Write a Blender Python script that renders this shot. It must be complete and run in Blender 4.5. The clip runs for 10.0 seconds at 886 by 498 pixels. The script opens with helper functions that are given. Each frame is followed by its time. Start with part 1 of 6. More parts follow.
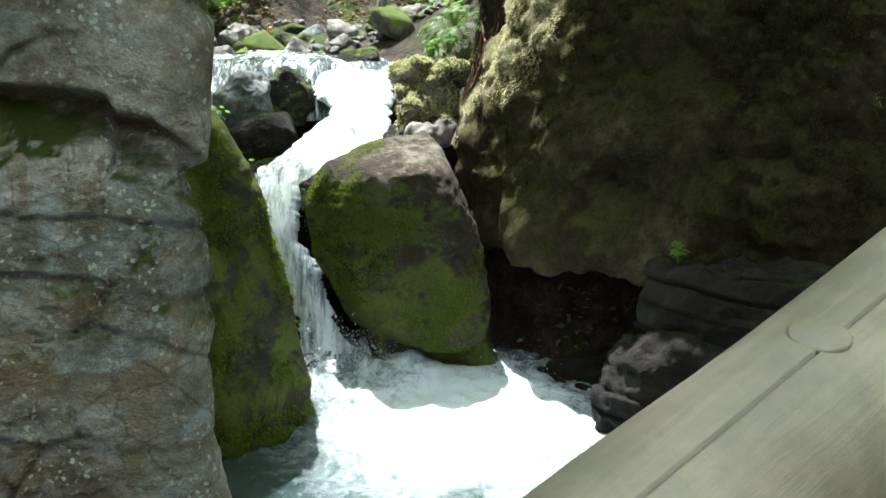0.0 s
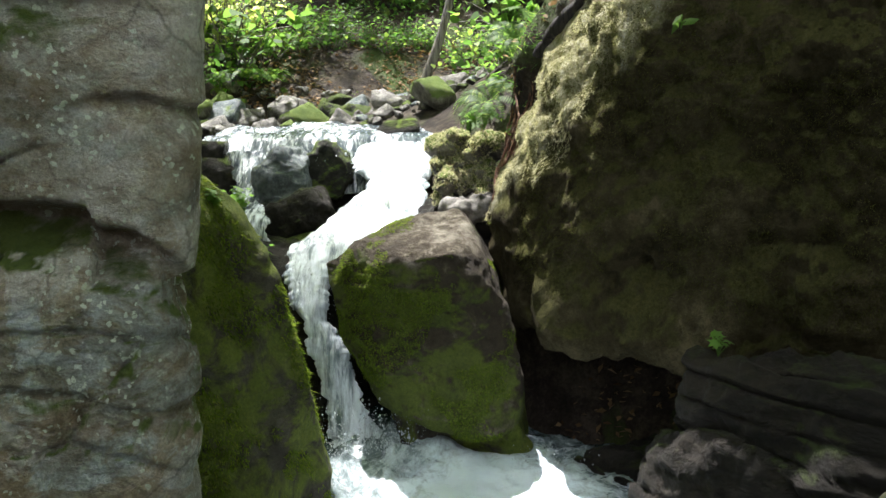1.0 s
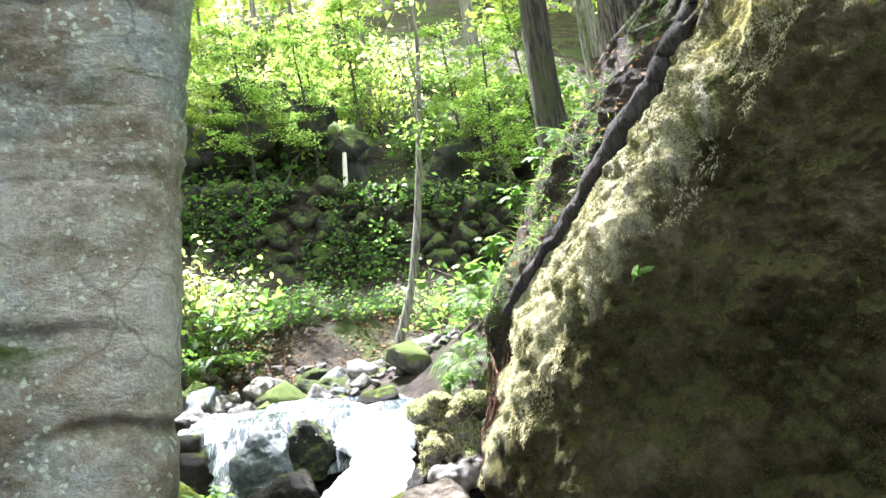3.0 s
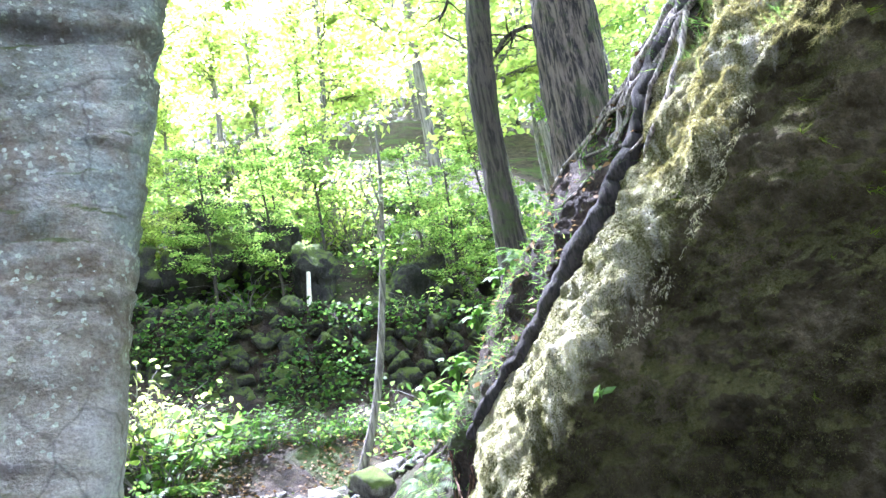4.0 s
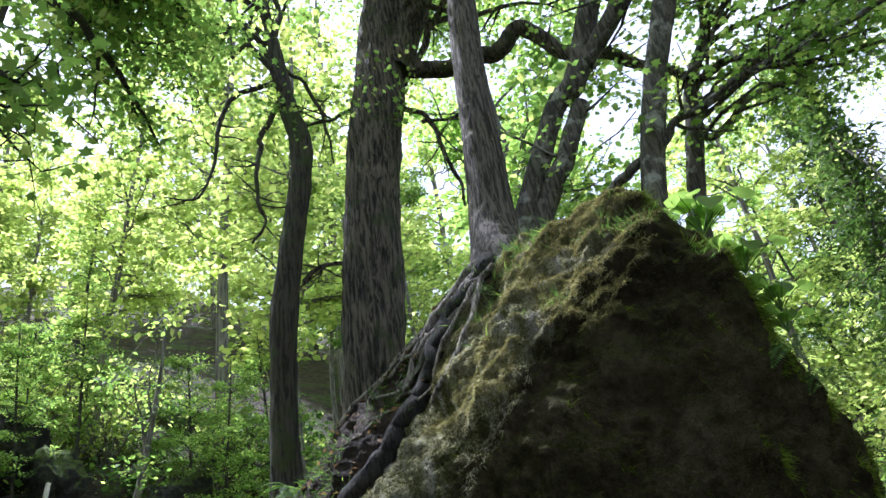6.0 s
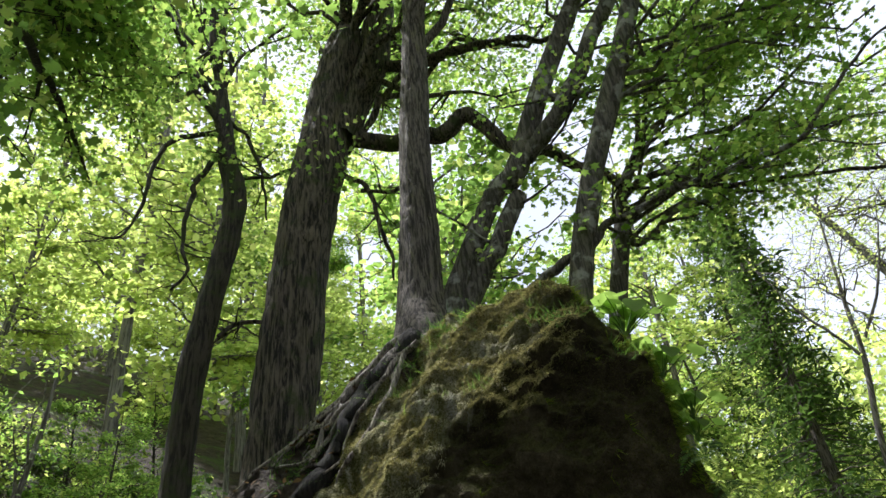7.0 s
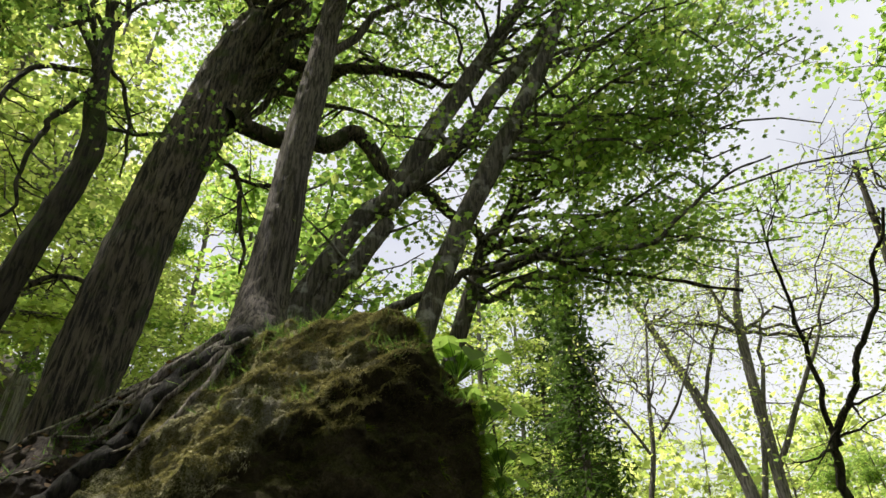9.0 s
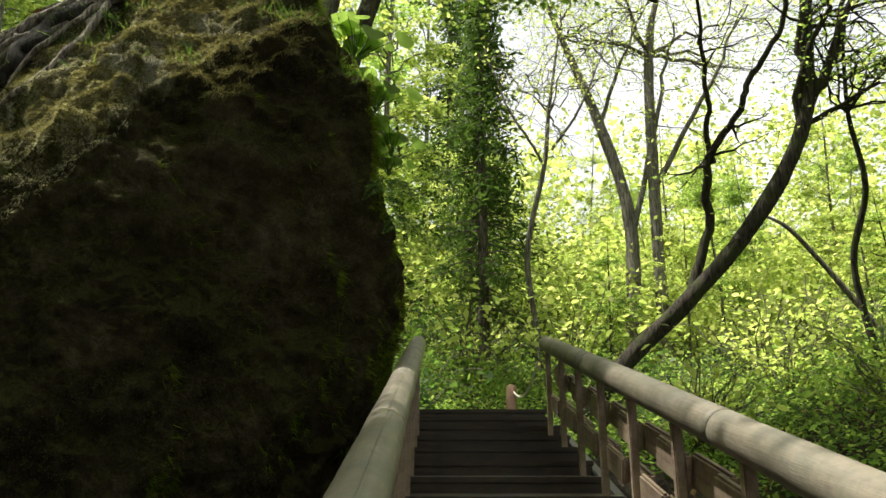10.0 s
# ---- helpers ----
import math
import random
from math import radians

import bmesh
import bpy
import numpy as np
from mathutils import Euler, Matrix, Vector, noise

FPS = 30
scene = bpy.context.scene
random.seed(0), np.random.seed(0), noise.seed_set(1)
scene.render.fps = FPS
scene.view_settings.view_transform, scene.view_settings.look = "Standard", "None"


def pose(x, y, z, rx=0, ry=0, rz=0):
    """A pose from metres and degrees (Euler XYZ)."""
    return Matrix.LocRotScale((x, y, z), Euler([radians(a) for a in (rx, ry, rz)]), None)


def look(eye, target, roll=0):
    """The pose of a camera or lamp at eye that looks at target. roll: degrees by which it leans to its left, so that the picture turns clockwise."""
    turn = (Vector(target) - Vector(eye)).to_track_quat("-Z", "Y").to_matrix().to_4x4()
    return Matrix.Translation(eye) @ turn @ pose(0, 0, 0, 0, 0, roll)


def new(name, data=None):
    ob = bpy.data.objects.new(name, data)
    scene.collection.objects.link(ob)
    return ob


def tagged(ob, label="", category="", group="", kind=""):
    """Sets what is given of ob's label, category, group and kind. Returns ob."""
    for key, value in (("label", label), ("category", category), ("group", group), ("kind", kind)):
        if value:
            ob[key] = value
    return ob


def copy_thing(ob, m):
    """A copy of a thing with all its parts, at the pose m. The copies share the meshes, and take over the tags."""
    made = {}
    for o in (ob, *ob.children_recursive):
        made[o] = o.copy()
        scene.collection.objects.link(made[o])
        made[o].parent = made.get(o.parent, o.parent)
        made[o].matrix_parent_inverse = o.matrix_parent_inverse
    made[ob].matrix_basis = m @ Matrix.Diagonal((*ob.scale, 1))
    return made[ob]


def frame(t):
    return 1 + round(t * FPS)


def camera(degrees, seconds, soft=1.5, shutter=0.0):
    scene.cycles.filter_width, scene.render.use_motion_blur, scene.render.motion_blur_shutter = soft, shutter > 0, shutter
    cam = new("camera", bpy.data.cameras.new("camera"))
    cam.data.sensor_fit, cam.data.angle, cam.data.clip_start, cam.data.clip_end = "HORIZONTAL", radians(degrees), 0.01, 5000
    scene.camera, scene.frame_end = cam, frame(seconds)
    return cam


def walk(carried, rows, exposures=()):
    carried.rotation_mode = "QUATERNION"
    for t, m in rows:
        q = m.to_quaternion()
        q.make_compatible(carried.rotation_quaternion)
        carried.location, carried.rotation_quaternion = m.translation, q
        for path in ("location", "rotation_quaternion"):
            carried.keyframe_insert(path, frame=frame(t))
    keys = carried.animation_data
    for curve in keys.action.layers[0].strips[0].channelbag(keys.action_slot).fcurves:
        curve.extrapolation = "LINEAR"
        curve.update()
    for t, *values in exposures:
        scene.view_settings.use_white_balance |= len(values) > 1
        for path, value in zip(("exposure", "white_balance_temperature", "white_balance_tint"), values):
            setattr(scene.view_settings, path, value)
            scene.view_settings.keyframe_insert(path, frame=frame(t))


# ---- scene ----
cam = camera(61.6, 10.0)
walk(cam, [
    (0.0, pose(-0.320, -0.243, 3.107, 76.02, 0.01, -5.11)),
    (0.5, pose(-0.064, -0.054, 3.226, 77.57, 0.08, -1.14)),
    (1.0, pose(0.000, 0.000, 3.300, 80.04, 1.09, -0.19)),
    (1.5, pose(-0.013, 0.031, 3.326, 84.58, 2.88, -0.28)),
    (2.0, pose(-0.024, 0.032, 3.365, 89.20, 4.40, -1.22)),
    (2.5, pose(-0.016, 0.020, 3.392, 93.97, 6.24, -1.58)),
    (2.7, pose(-0.033, 0.036, 3.403, 96.16, 7.22, -1.66)),
    (3.8, pose(0.031, 0.032, 3.460, 106.01, 9.53, -3.27)),
    (4.0, pose(0.035, 0.010, 3.470, 107.64, 9.59, -4.40)),
    (4.5, pose(0.023, -0.002, 3.482, 112.31, 9.66, -7.79)),
    (5.0, pose(0.042, -0.039, 3.483, 116.38, 9.44, -12.24)),
    (5.5, pose(0.038, -0.055, 3.508, 119.69, 8.98, -17.16)),
    (6.0, pose(0.036, -0.081, 3.518, 122.20, 8.51, -22.13)),
    (6.2, pose(0.025, -0.081, 3.533, 123.09, 8.41, -23.93)),
    (7.3, pose(-0.050, -0.019, 3.529, 128.09, 5.22, -33.77)),
    (7.5, pose(-0.051, -0.028, 3.534, 128.79, 4.64, -35.43)),
    (8.0, pose(-0.054, 0.010, 3.512, 130.94, 3.76, -40.26)),
    (8.5, pose(-0.057, 0.060, 3.487, 129.24, 2.65, -44.71)),
    (9.0, pose(-0.054, 0.099, 3.484, 128.30, 1.14, -49.50)),
    (9.2, pose(-0.006, 0.113, 3.449, 123.42, 0.57, -50.97)),
    (9.5, pose(0.002, 0.126, 3.410, 115.66, 0.62, -53.39)),
    (10.0, pose(0.120, 0.114, 3.359, 105.86, 0.01, -57.86)),
], exposures=[(0, 2.0, 5800, 11), (0.5, 1.6, 5900, 13), (1.0, 1.85, 6000, 15), (1.5, 2.35, 6100, 19), (2.0, 2.65, 6100, 19), (2.7, 2.9, 5900, 20), (3.8, 3.2, 5000, 30), (4.5, 3.15, 4950, 31), (5.0, 2.7, 5000, 33), (5.5, 1.95, 5100, 34), (6.0, 1.15, 5250, 22), (7.3, 0.6, 6000, 16), (9.0, 0.25, 6500, 14), (9.6, 0.2, 6500, 14), (10, 0.6, 6700, 10)])

# ---- light ----
SUN_AZ, SUN_EL = radians(-27), radians(69)
world = bpy.data.worlds.new("sky")
scene.world = world
world.use_nodes = True
wn = world.node_tree
sky = wn.nodes.new("ShaderNodeTexSky")
sky.sky_type, sky.sun_disc = "NISHITA", False
sky.sun_elevation, sky.sun_rotation = SUN_EL, SUN_AZ
sky.air_density, sky.dust_density, sky.ozone_density = 1.0, 5.0, 0.6
# thin bright cloud over the sky
cloud_at = wn.nodes.new("ShaderNodeTexCoord")
cloud = wn.nodes.new("ShaderNodeTexNoise")
cloud.inputs["Scale"].default_value, cloud.inputs["Detail"].default_value = 2.6, 6
wn.links.new(cloud_at.outputs["Generated"], cloud.inputs["Vector"])
cover = wn.nodes.new("ShaderNodeMapRange")
for key, val in ((1, 0.3), (2, 0.62), (3, 0.55), (4, 1.0)):
    cover.inputs[key].default_value = val
wn.links.new(cloud.outputs["Fac"], cover.inputs[0])
haze = wn.nodes.new("ShaderNodeMix")
haze.data_type = "RGBA"
haze.inputs[7].default_value = (6.2, 6.4, 6.55, 1)
wn.links.new(cover.outputs[0], haze.inputs[0])
wn.links.new(sky.outputs[0], haze.inputs[6])
wn.nodes["Background"].inputs["Strength"].default_value = 0.13
wn.links.new(haze.outputs[2], wn.nodes["Background"].inputs[0])
sun = new("sun", bpy.data.lights.new("sun", "SUN"))
sun.data.energy, sun.data.angle, sun.data.color = 5.0, radians(0.8), (1.0, 0.95, 0.84)
SUN_WAY = Vector((math.sin(SUN_AZ) * math.cos(SUN_EL), math.cos(SUN_AZ) * math.cos(SUN_EL), math.sin(SUN_EL)))
sun.matrix_world = look(SUN_WAY * 60, (0, 0, 0))


# ---- numeric noise ----
def lattice(i, seed):
    i = i.astype(np.int64)
    h = (i[..., 0] * 374761393 + i[..., 1] * 668265263 + i[..., 2] * 1274126177 + seed * 982451653) & 0xFFFFFFFF
    h = ((h ^ (h >> 13)) * 1274126177) & 0xFFFFFFFF
    h = h ^ (h >> 16)
    return (h & 0xFFFF) / 32767.5 - 1.0


def value_noise(p, seed=0):
    base = np.floor(p)
    f = p - base
    f = f * f * (3 - 2 * f)
    total = np.zeros(len(p))
    for dx in (0, 1):
        for dy in (0, 1):
            for dz in (0, 1):
                w = np.abs(1 - dx - f[:, 0]) * np.abs(1 - dy - f[:, 1]) * np.abs(1 - dz - f[:, 2])
                total += w * lattice(base + (dx, dy, dz), seed)
    return total


def fbm(p, size, octaves=4, seed=0, rough=0.5):
    """Fractal noise about -1 to 1 over points p; size is the largest wave in metres."""
    q, total, amp = np.asarray(p, float) / size, 0.0, 1.0
    for n in range(octaves):
        total = total + amp * value_noise(q * 2.03 ** n + 17.3 * n, seed + n)
        amp *= rough
    return total


def ridged(p, size, octaves=4, seed=0):
    q, total, amp = np.asarray(p, float) / size, 0.0, 1.0
    for n in range(octaves):
        total = total + amp * (1 - 2 * np.abs(value_noise(q * 2.03 ** n + 9.1 * n, seed + n)))
        amp *= 0.5
    return total


def cells(p, size, seed=0):
    """Cracked blocks: a random value for each block and the distance to its border, in metres."""
    q = np.asarray(p, float) / np.array(size)
    base = np.floor(q)
    near = np.full((len(q), 2), 9.0)
    ident = np.zeros(len(q))
    for dx in (-1, 0, 1):
        for dy in (-1, 0, 1):
            for dz in (-1, 0, 1):
                c = base + (dx, dy, dz)
                at = c + 0.5 + 0.42 * np.stack([lattice(c, seed + k) for k in range(3)], -1)
                d = np.linalg.norm(at - q, axis=1)
                closer = d < near[:, 0]
                near[:, 1] = np.where(closer, near[:, 0], np.minimum(near[:, 1], d))
                ident = np.where(closer, lattice(c, seed + 9), ident)
                near[:, 0] = np.minimum(near[:, 0], d)
    return ident, (near[:, 1] - near[:, 0]) * np.mean(size)


# ---- mesh helpers ----
def mesh_of(name, verts, faces, smooth=True):
    """A mesh from an array of points and arrays of faces, one array for each number of corners."""
    faces = faces if isinstance(faces, (list, tuple)) else [faces]
    faces = [np.asarray(f, np.int32) for f in faces if len(f)]
    me = bpy.data.meshes.new(name)
    counts = np.concatenate([np.full(len(f), f.shape[1], np.int32) for f in faces])
    loops = np.concatenate([f.ravel() for f in faces])
    me.vertices.add(len(verts))
    me.vertices.foreach_set("co", np.asarray(verts, np.float32).ravel())
    me.loops.add(len(loops))
    me.loops.foreach_set("vertex_index", loops)
    me.polygons.add(len(counts))
    me.polygons.foreach_set("loop_start", np.concatenate([[0], np.cumsum(counts)[:-1]]).astype(np.int32))
    me.polygons.foreach_set("loop_total", counts)
    me.polygons.foreach_set("use_smooth", np.full(len(counts), smooth))
    me.update(calc_edges=True)
    me.validate()
    return me


def thing(name, verts, faces, material, label="", category="", group="", kind="", parent=None, smooth=True):
    me = mesh_of(name, verts, faces, smooth)
    me.materials.append(material)
    ob = new(name, me)
    ob.parent = parent
    return tagged(ob, label, category, group, kind)


def empty(name, at=(0, 0, 0), label="", category="", group="", kind=""):
    ob = new(name)
    ob.location = at
    ob.empty_display_size = 0.1
    return tagged(ob, label, category, group, kind)


def part(name, bm, material, parent, label=""):
    me = bpy.data.meshes.new(name)
    bm.to_mesh(me)
    bm.free()
    me.materials.append(material)
    ob = new(name, me)
    ob.parent = parent
    return tagged(ob, label)


def joined(pieces):
    """Several (verts, faces) of equal corner count as one."""
    vs, fs, n = [], [], 0
    for v, f in pieces:
        vs.append(v)
        fs.append(np.asarray(f) + n)
        n += len(v)
    return np.concatenate(vs), np.concatenate(fs)


def smooth_path(points, steps):
    """Catmull-Rom through rows of numbers."""
    p = np.asarray(points, float)
    p = np.vstack([2 * p[0] - p[1], p, 2 * p[-1] - p[-2]])
    out = []
    for i in range(1, len(p) - 2):
        for t in np.linspace(0, 1, steps, endpoint=False):
            out.append(0.5 * (2 * p[i] + (p[i + 1] - p[i - 1]) * t + (2 * p[i - 1] - 5 * p[i] + 4 * p[i + 1] - p[i + 2]) * t * t
                              + (3 * p[i] - p[i - 1] - 3 * p[i + 1] + p[i + 2]) * t ** 3))
    out.append(p[-2])
    return np.array(out)


def tube(path, sides=8, bark=0.0, seed=0, grain=0.08):
    """A tube along rows (x, y, z, radius): points and quads; bark is the depth of its ridges."""
    path = np.asarray(path, float)
    c, r = path[:, :3], path[:, 3]
    way = np.gradient(c, axis=0)
    still = np.linalg.norm(way, axis=1) < 1e-7
    way[still] = c[-1] - c[0]
    way /= np.linalg.norm(way, axis=1)[:, None] + 1e-9
    ref = np.array([0.31, 0.83, 0.47]) if abs(way[0] @ np.array([0.31, 0.83, 0.47])) < 0.9 else np.array([1.0, 0, 0])
    a = np.cross(way, ref)
    a /= np.linalg.norm(a, axis=1)[:, None]
    b = np.cross(way, a)
    th = np.linspace(0, 2 * np.pi, sides, endpoint=False)
    ring = a[:, None] * np.cos(th)[None, :, None] + b[:, None] * np.sin(th)[None, :, None]
    rad = np.repeat(r[:, None], sides, 1)
    if bark:
        length = np.concatenate([[0], np.cumsum(np.linalg.norm(np.diff(c, axis=0), axis=1))])
        q = np.stack([np.cos(th)[None] * rad, np.sin(th)[None] * rad, np.repeat(length[:, None], sides, 1) * 0.22], -1).reshape(-1, 3)
        rad = rad + (bark * ridged(q, grain, 3, seed) + 0.9 * bark * fbm(q * (1, 1, 3), 0.5, 2, seed + 7)).reshape(rad.shape)
    v = (c[:, None] + ring * rad[..., None]).reshape(-1, 3)
    i, j = np.meshgrid(np.arange(len(c) - 1), np.arange(sides), indexing="ij")
    k = (j + 1) % sides
    f = np.stack([i * sides + j, i * sides + k, (i + 1) * sides + k, (i + 1) * sides + j], -1).reshape(-1, 4)
    return v, f


SPHERES = {}


def sphere(n):
    if n not in SPHERES:
        bm = bmesh.new()
        bmesh.ops.create_icosphere(bm, subdivisions=n, radius=1)
        SPHERES[n] = (np.array([v.co for v in bm.verts]), np.array([[v.index for v in f.verts] for f in bm.faces]))
        bm.free()
    return SPHERES[n]


def stone_shape(corners, n=5, power=14, rough=0.06, size=0.8, seed=0, bedding=0.0, layer=0.35, tilt=(0, 0, 1), pock=0.0, cap=None):
    """A worn rock: the solid between corner points with rounded edges, weathered by noise and by bedding layers."""
    corners = np.asarray(corners, float)
    mid = corners.mean(0)
    bm = bmesh.new()
    for c in corners:
        bm.verts.new(c - mid)
    hull = bmesh.ops.convex_hull(bm, input=bm.verts)
    planes = []
    for f in bm.faces:
        f.normal_update()
        nrm, d = np.array(f.normal), f.normal.dot(f.verts[0].co)
        planes.append((nrm if d > 0 else -nrm, abs(d)))
    bm.free()
    d, faces = sphere(n)
    acc = np.zeros(len(d))
    for nrm, dist in planes:
        acc += np.maximum(d @ nrm / max(dist, 0.02), 0) ** power
    v = d * (acc ** (-1 / power))[:, None] + mid
    # normals, roughly: away from the middle, flattened towards the nearest plane
    best = np.argmax(np.stack([d @ nrm / max(dist, 0.02) for nrm, dist in planes]), 0)
    nn = np.array([p[0] for p in planes])[best] * 0.8 + d * 0.4
    nn /= np.linalg.norm(nn, axis=1)[:, None]
    move = rough * (fbm(v, size, 6, seed) + 0.45 * ridged(v, size * 0.6, 5, seed + 20) - 0.3)
    if pock:
        move += pock * (1.3 * fbm(v, 0.36, 4, seed + 40) - 1.6 * np.clip(fbm(v, 0.5, 3, seed + 43) - 0.12, 0, 1) + 0.45 * fbm(v, 0.09, 3, seed + 46))
    if bedding:
        h = v @ (np.array(tilt) / np.linalg.norm(tilt)) / layer + 0.35 * fbm(v, 1.6, 3, seed + 5)
        step = h - np.floor(h)
        move += bedding * (np.clip(step / 0.12, 0, 1) * np.clip((1 - step) / 0.12, 0, 1) * (0.6 + 0.4 * lattice(np.stack([np.floor(h)] * 3, -1), seed)) - 0.5)
    if cap:
        # hummocks of moss and soil on the slope that faces cap[0]
        lie = np.clip((nn @ np.array(cap[0]) - cap[1]) / 0.25, 0, 1)
        move += lie * cap[2] * (fbm(v, 0.4, 4, seed + 60) + 0.7 * ridged(v, 0.22, 4, seed + 66))
    return v + nn * move[:, None], faces


def rock(name, corners, material, label, n=5, group="", category="rock", **k):
    v, f = stone_shape(corners, n, **k)
    return thing(name, v, f, material, label, category, group)


# ---- materials ----
def material(name):
    m = bpy.data.materials.new(name)
    m.use_nodes = True
    return m, m.node_tree.nodes, m.node_tree.links


def colour(c):
    return (*c, 1)


def noise_node(nodes, links, where, scale, detail=6, rough=0.6, warp=0.0):
    n = nodes.new("ShaderNodeTexNoise")
    n.inputs["Scale"].default_value, n.inputs["Detail"].default_value, n.inputs["Roughness"].default_value = scale, detail, rough
    n.inputs["Distortion"].default_value = warp
    links.new(where, n.inputs["Vector"])
    return n.outputs["Fac"]


def ramp_node(nodes, links, value, stops):
    r = nodes.new("ShaderNodeValToRGB")
    while len(r.color_ramp.elements) < len(stops):
        r.color_ramp.elements.new(0.5)
    for e, (at, c) in zip(r.color_ramp.elements, stops):
        e.position, e.color = at, colour(c) if isinstance(c, tuple) else (c, c, c, 1)
    links.new(value, r.inputs[0])
    return r.outputs[0]


def mix_node(nodes, links, fac, a, b, kind="MIX"):
    m = nodes.new("ShaderNodeMix")
    m.data_type, m.blend_type = "RGBA", kind
    for key, val in ((0, fac), (6, a), (7, b)):
        if isinstance(val, (int, float)):
            m.inputs[key].default_value = val
        elif isinstance(val, tuple):
            m.inputs[key].default_value = colour(val)
        else:
            links.new(val, m.inputs[key])
    return m.outputs[2]


def math_node(nodes, links, kind, a, b=0.0):
    m = nodes.new("ShaderNodeMath")
    m.operation = kind
    for i, val in ((0, a), (1, b)):
        if isinstance(val, (int, float)):
            m.inputs[i].default_value = val
        else:
            links.new(val, m.inputs[i])
    return m.outputs[0]


def rock_material(name, dark, mid, light, moss=0.0, moss_up=0.5, moss_colour=((0.05, 0.09, 0.012), (0.13, 0.17, 0.03)), lichen=0.0,
                  rough=0.85, scale=1.0, bump=0.5, layered=0.0, rust=0.0, moss_scale=1.7, hues=None, sunlit_crust=None, spec=0.3):
    m, nodes, links = material(name)
    bsdf = nodes["Principled BSDF"]
    co = nodes.new("ShaderNodeTexCoord").outputs["Object"]
    where = co
    if layered:
        mp = nodes.new("ShaderNodeMapping")
        mp.inputs["Scale"].default_value = (1, 1, 1 + layered)
        links.new(co, mp.inputs[0])
        where = mp.outputs[0]
    big = noise_node(nodes, links, where, 1.1 * scale, 8, 0.62, 0.4)
    fine = noise_node(nodes, links, where, 9 * scale, 10, 0.72)
    grit = noise_node(nodes, links, co, 70 * scale, 4, 0.7)
    tone = ramp_node(nodes, links, math_node(nodes, links, "ADD", math_node(nodes, links, "MULTIPLY", big, 0.6), math_node(nodes, links, "MULTIPLY", fine, 0.4)),
                     [(0.4, dark), (0.5, mid), (0.6, light)])
    tone = mix_node(nodes, links, 0.4, tone, ramp_node(nodes, links, grit, [(0.36, 0.2), (0.62, 1.0)]), "MULTIPLY")
    if hues:
        tone = mix_node(nodes, links, ramp_node(nodes, links, noise_node(nodes, links, where, 0.9 * scale, 6, 0.65, 1.2), [(0.44, 0.0), (0.56, 1.0)]), tone, mix_node(nodes, links, 1.0, tone, hues[0], "MULTIPLY"))
        beds = nodes.new("ShaderNodeMapRange")
        for key, val in ((1, 2.5), (2, 3.5), (3, 1.0), (4, 0.35)):
            beds.inputs[key].default_value = val
        level = nodes.new("ShaderNodeSeparateXYZ")
        links.new(co, level.inputs[0])
        links.new(level.outputs[2], beds.inputs[0])
        stain = ramp_node(nodes, links, noise_node(nodes, links, where, 2.1 * scale, 9, 0.7, 1.6), [(0.49, 0.0), (0.55, 0.95)])
        tone = mix_node(nodes, links, math_node(nodes, links, "MULTIPLY", beds.outputs[0], stain), tone, mix_node(nodes, links, 1.0, tone, hues[1], "MULTIPLY"))
    if rust:
        spot = ramp_node(nodes, links, noise_node(nodes, links, where, 1.7 * scale, 6, 0.65, 1.0), [(0.54, 0.0), (0.66, rust)])
        tone = mix_node(nodes, links, spot, tone, (0.17, 0.105, 0.05))
    if lichen:
        dots = nodes.new("ShaderNodeTexVoronoi")
        dots.inputs["Scale"].default_value, dots.inputs["Randomness"].default_value = 26 * scale, 1.0
        shift = nodes.new("ShaderNodeTexNoise")
        shift.inputs["Scale"].default_value, shift.inputs["Detail"].default_value = 30 * scale, 5
        links.new(co, shift.inputs["Vector"])
        bent = nodes.new("ShaderNodeMix")
        bent.data_type = "VECTOR"
        bent.inputs[0].default_value = 0.05
        links.new(co, bent.inputs[4])
        links.new(shift.outputs["Color"], bent.inputs[5])
        links.new(bent.outputs[1], dots.inputs["Vector"])
        size = math_node(nodes, links, "MULTIPLY", noise_node(nodes, links, co, 6 * scale, 5, 0.7), 0.62)
        spot = ramp_node(nodes, links, math_node(nodes, links, "SUBTRACT", size, dots.outputs["Distance"]), [(0.02, 0.0), (0.08, lichen)])
        tall = nodes.new("ShaderNodeMapping")
        tall.inputs["Scale"].default_value = (1, 1, 0.4)
        links.new(co, tall.inputs[0])
        spread = ramp_node(nodes, links, noise_node(nodes, links, tall.outputs[0], 3.2 * scale, 6, 0.65, 0.5), [(0.43, 0.0), (0.52, 1.0)])
        tone = mix_node(nodes, links, math_node(nodes, links, "MULTIPLY", spot, spread), tone, (0.6, 0.66, 0.57))
        # dark damp streaks and hairline cracks
        lines = nodes.new("ShaderNodeTexVoronoi")
        lines.feature = "DISTANCE_TO_EDGE"
        lines.inputs["Scale"].default_value = 2.3 * scale
        wob = nodes.new("ShaderNodeMix")
        wob.data_type = "VECTOR"
        wob.inputs[0].default_value = 0.12
        links.new(co, wob.inputs[4])
        rough_co = nodes.new("ShaderNodeTexNoise")
        rough_co.inputs["Scale"].default_value, rough_co.inputs["Detail"].default_value = 5 * scale, 6
        links.new(co, rough_co.inputs["Vector"])
        links.new(rough_co.outputs["Color"], wob.inputs[5])
        links.new(wob.outputs[1], lines.inputs["Vector"])
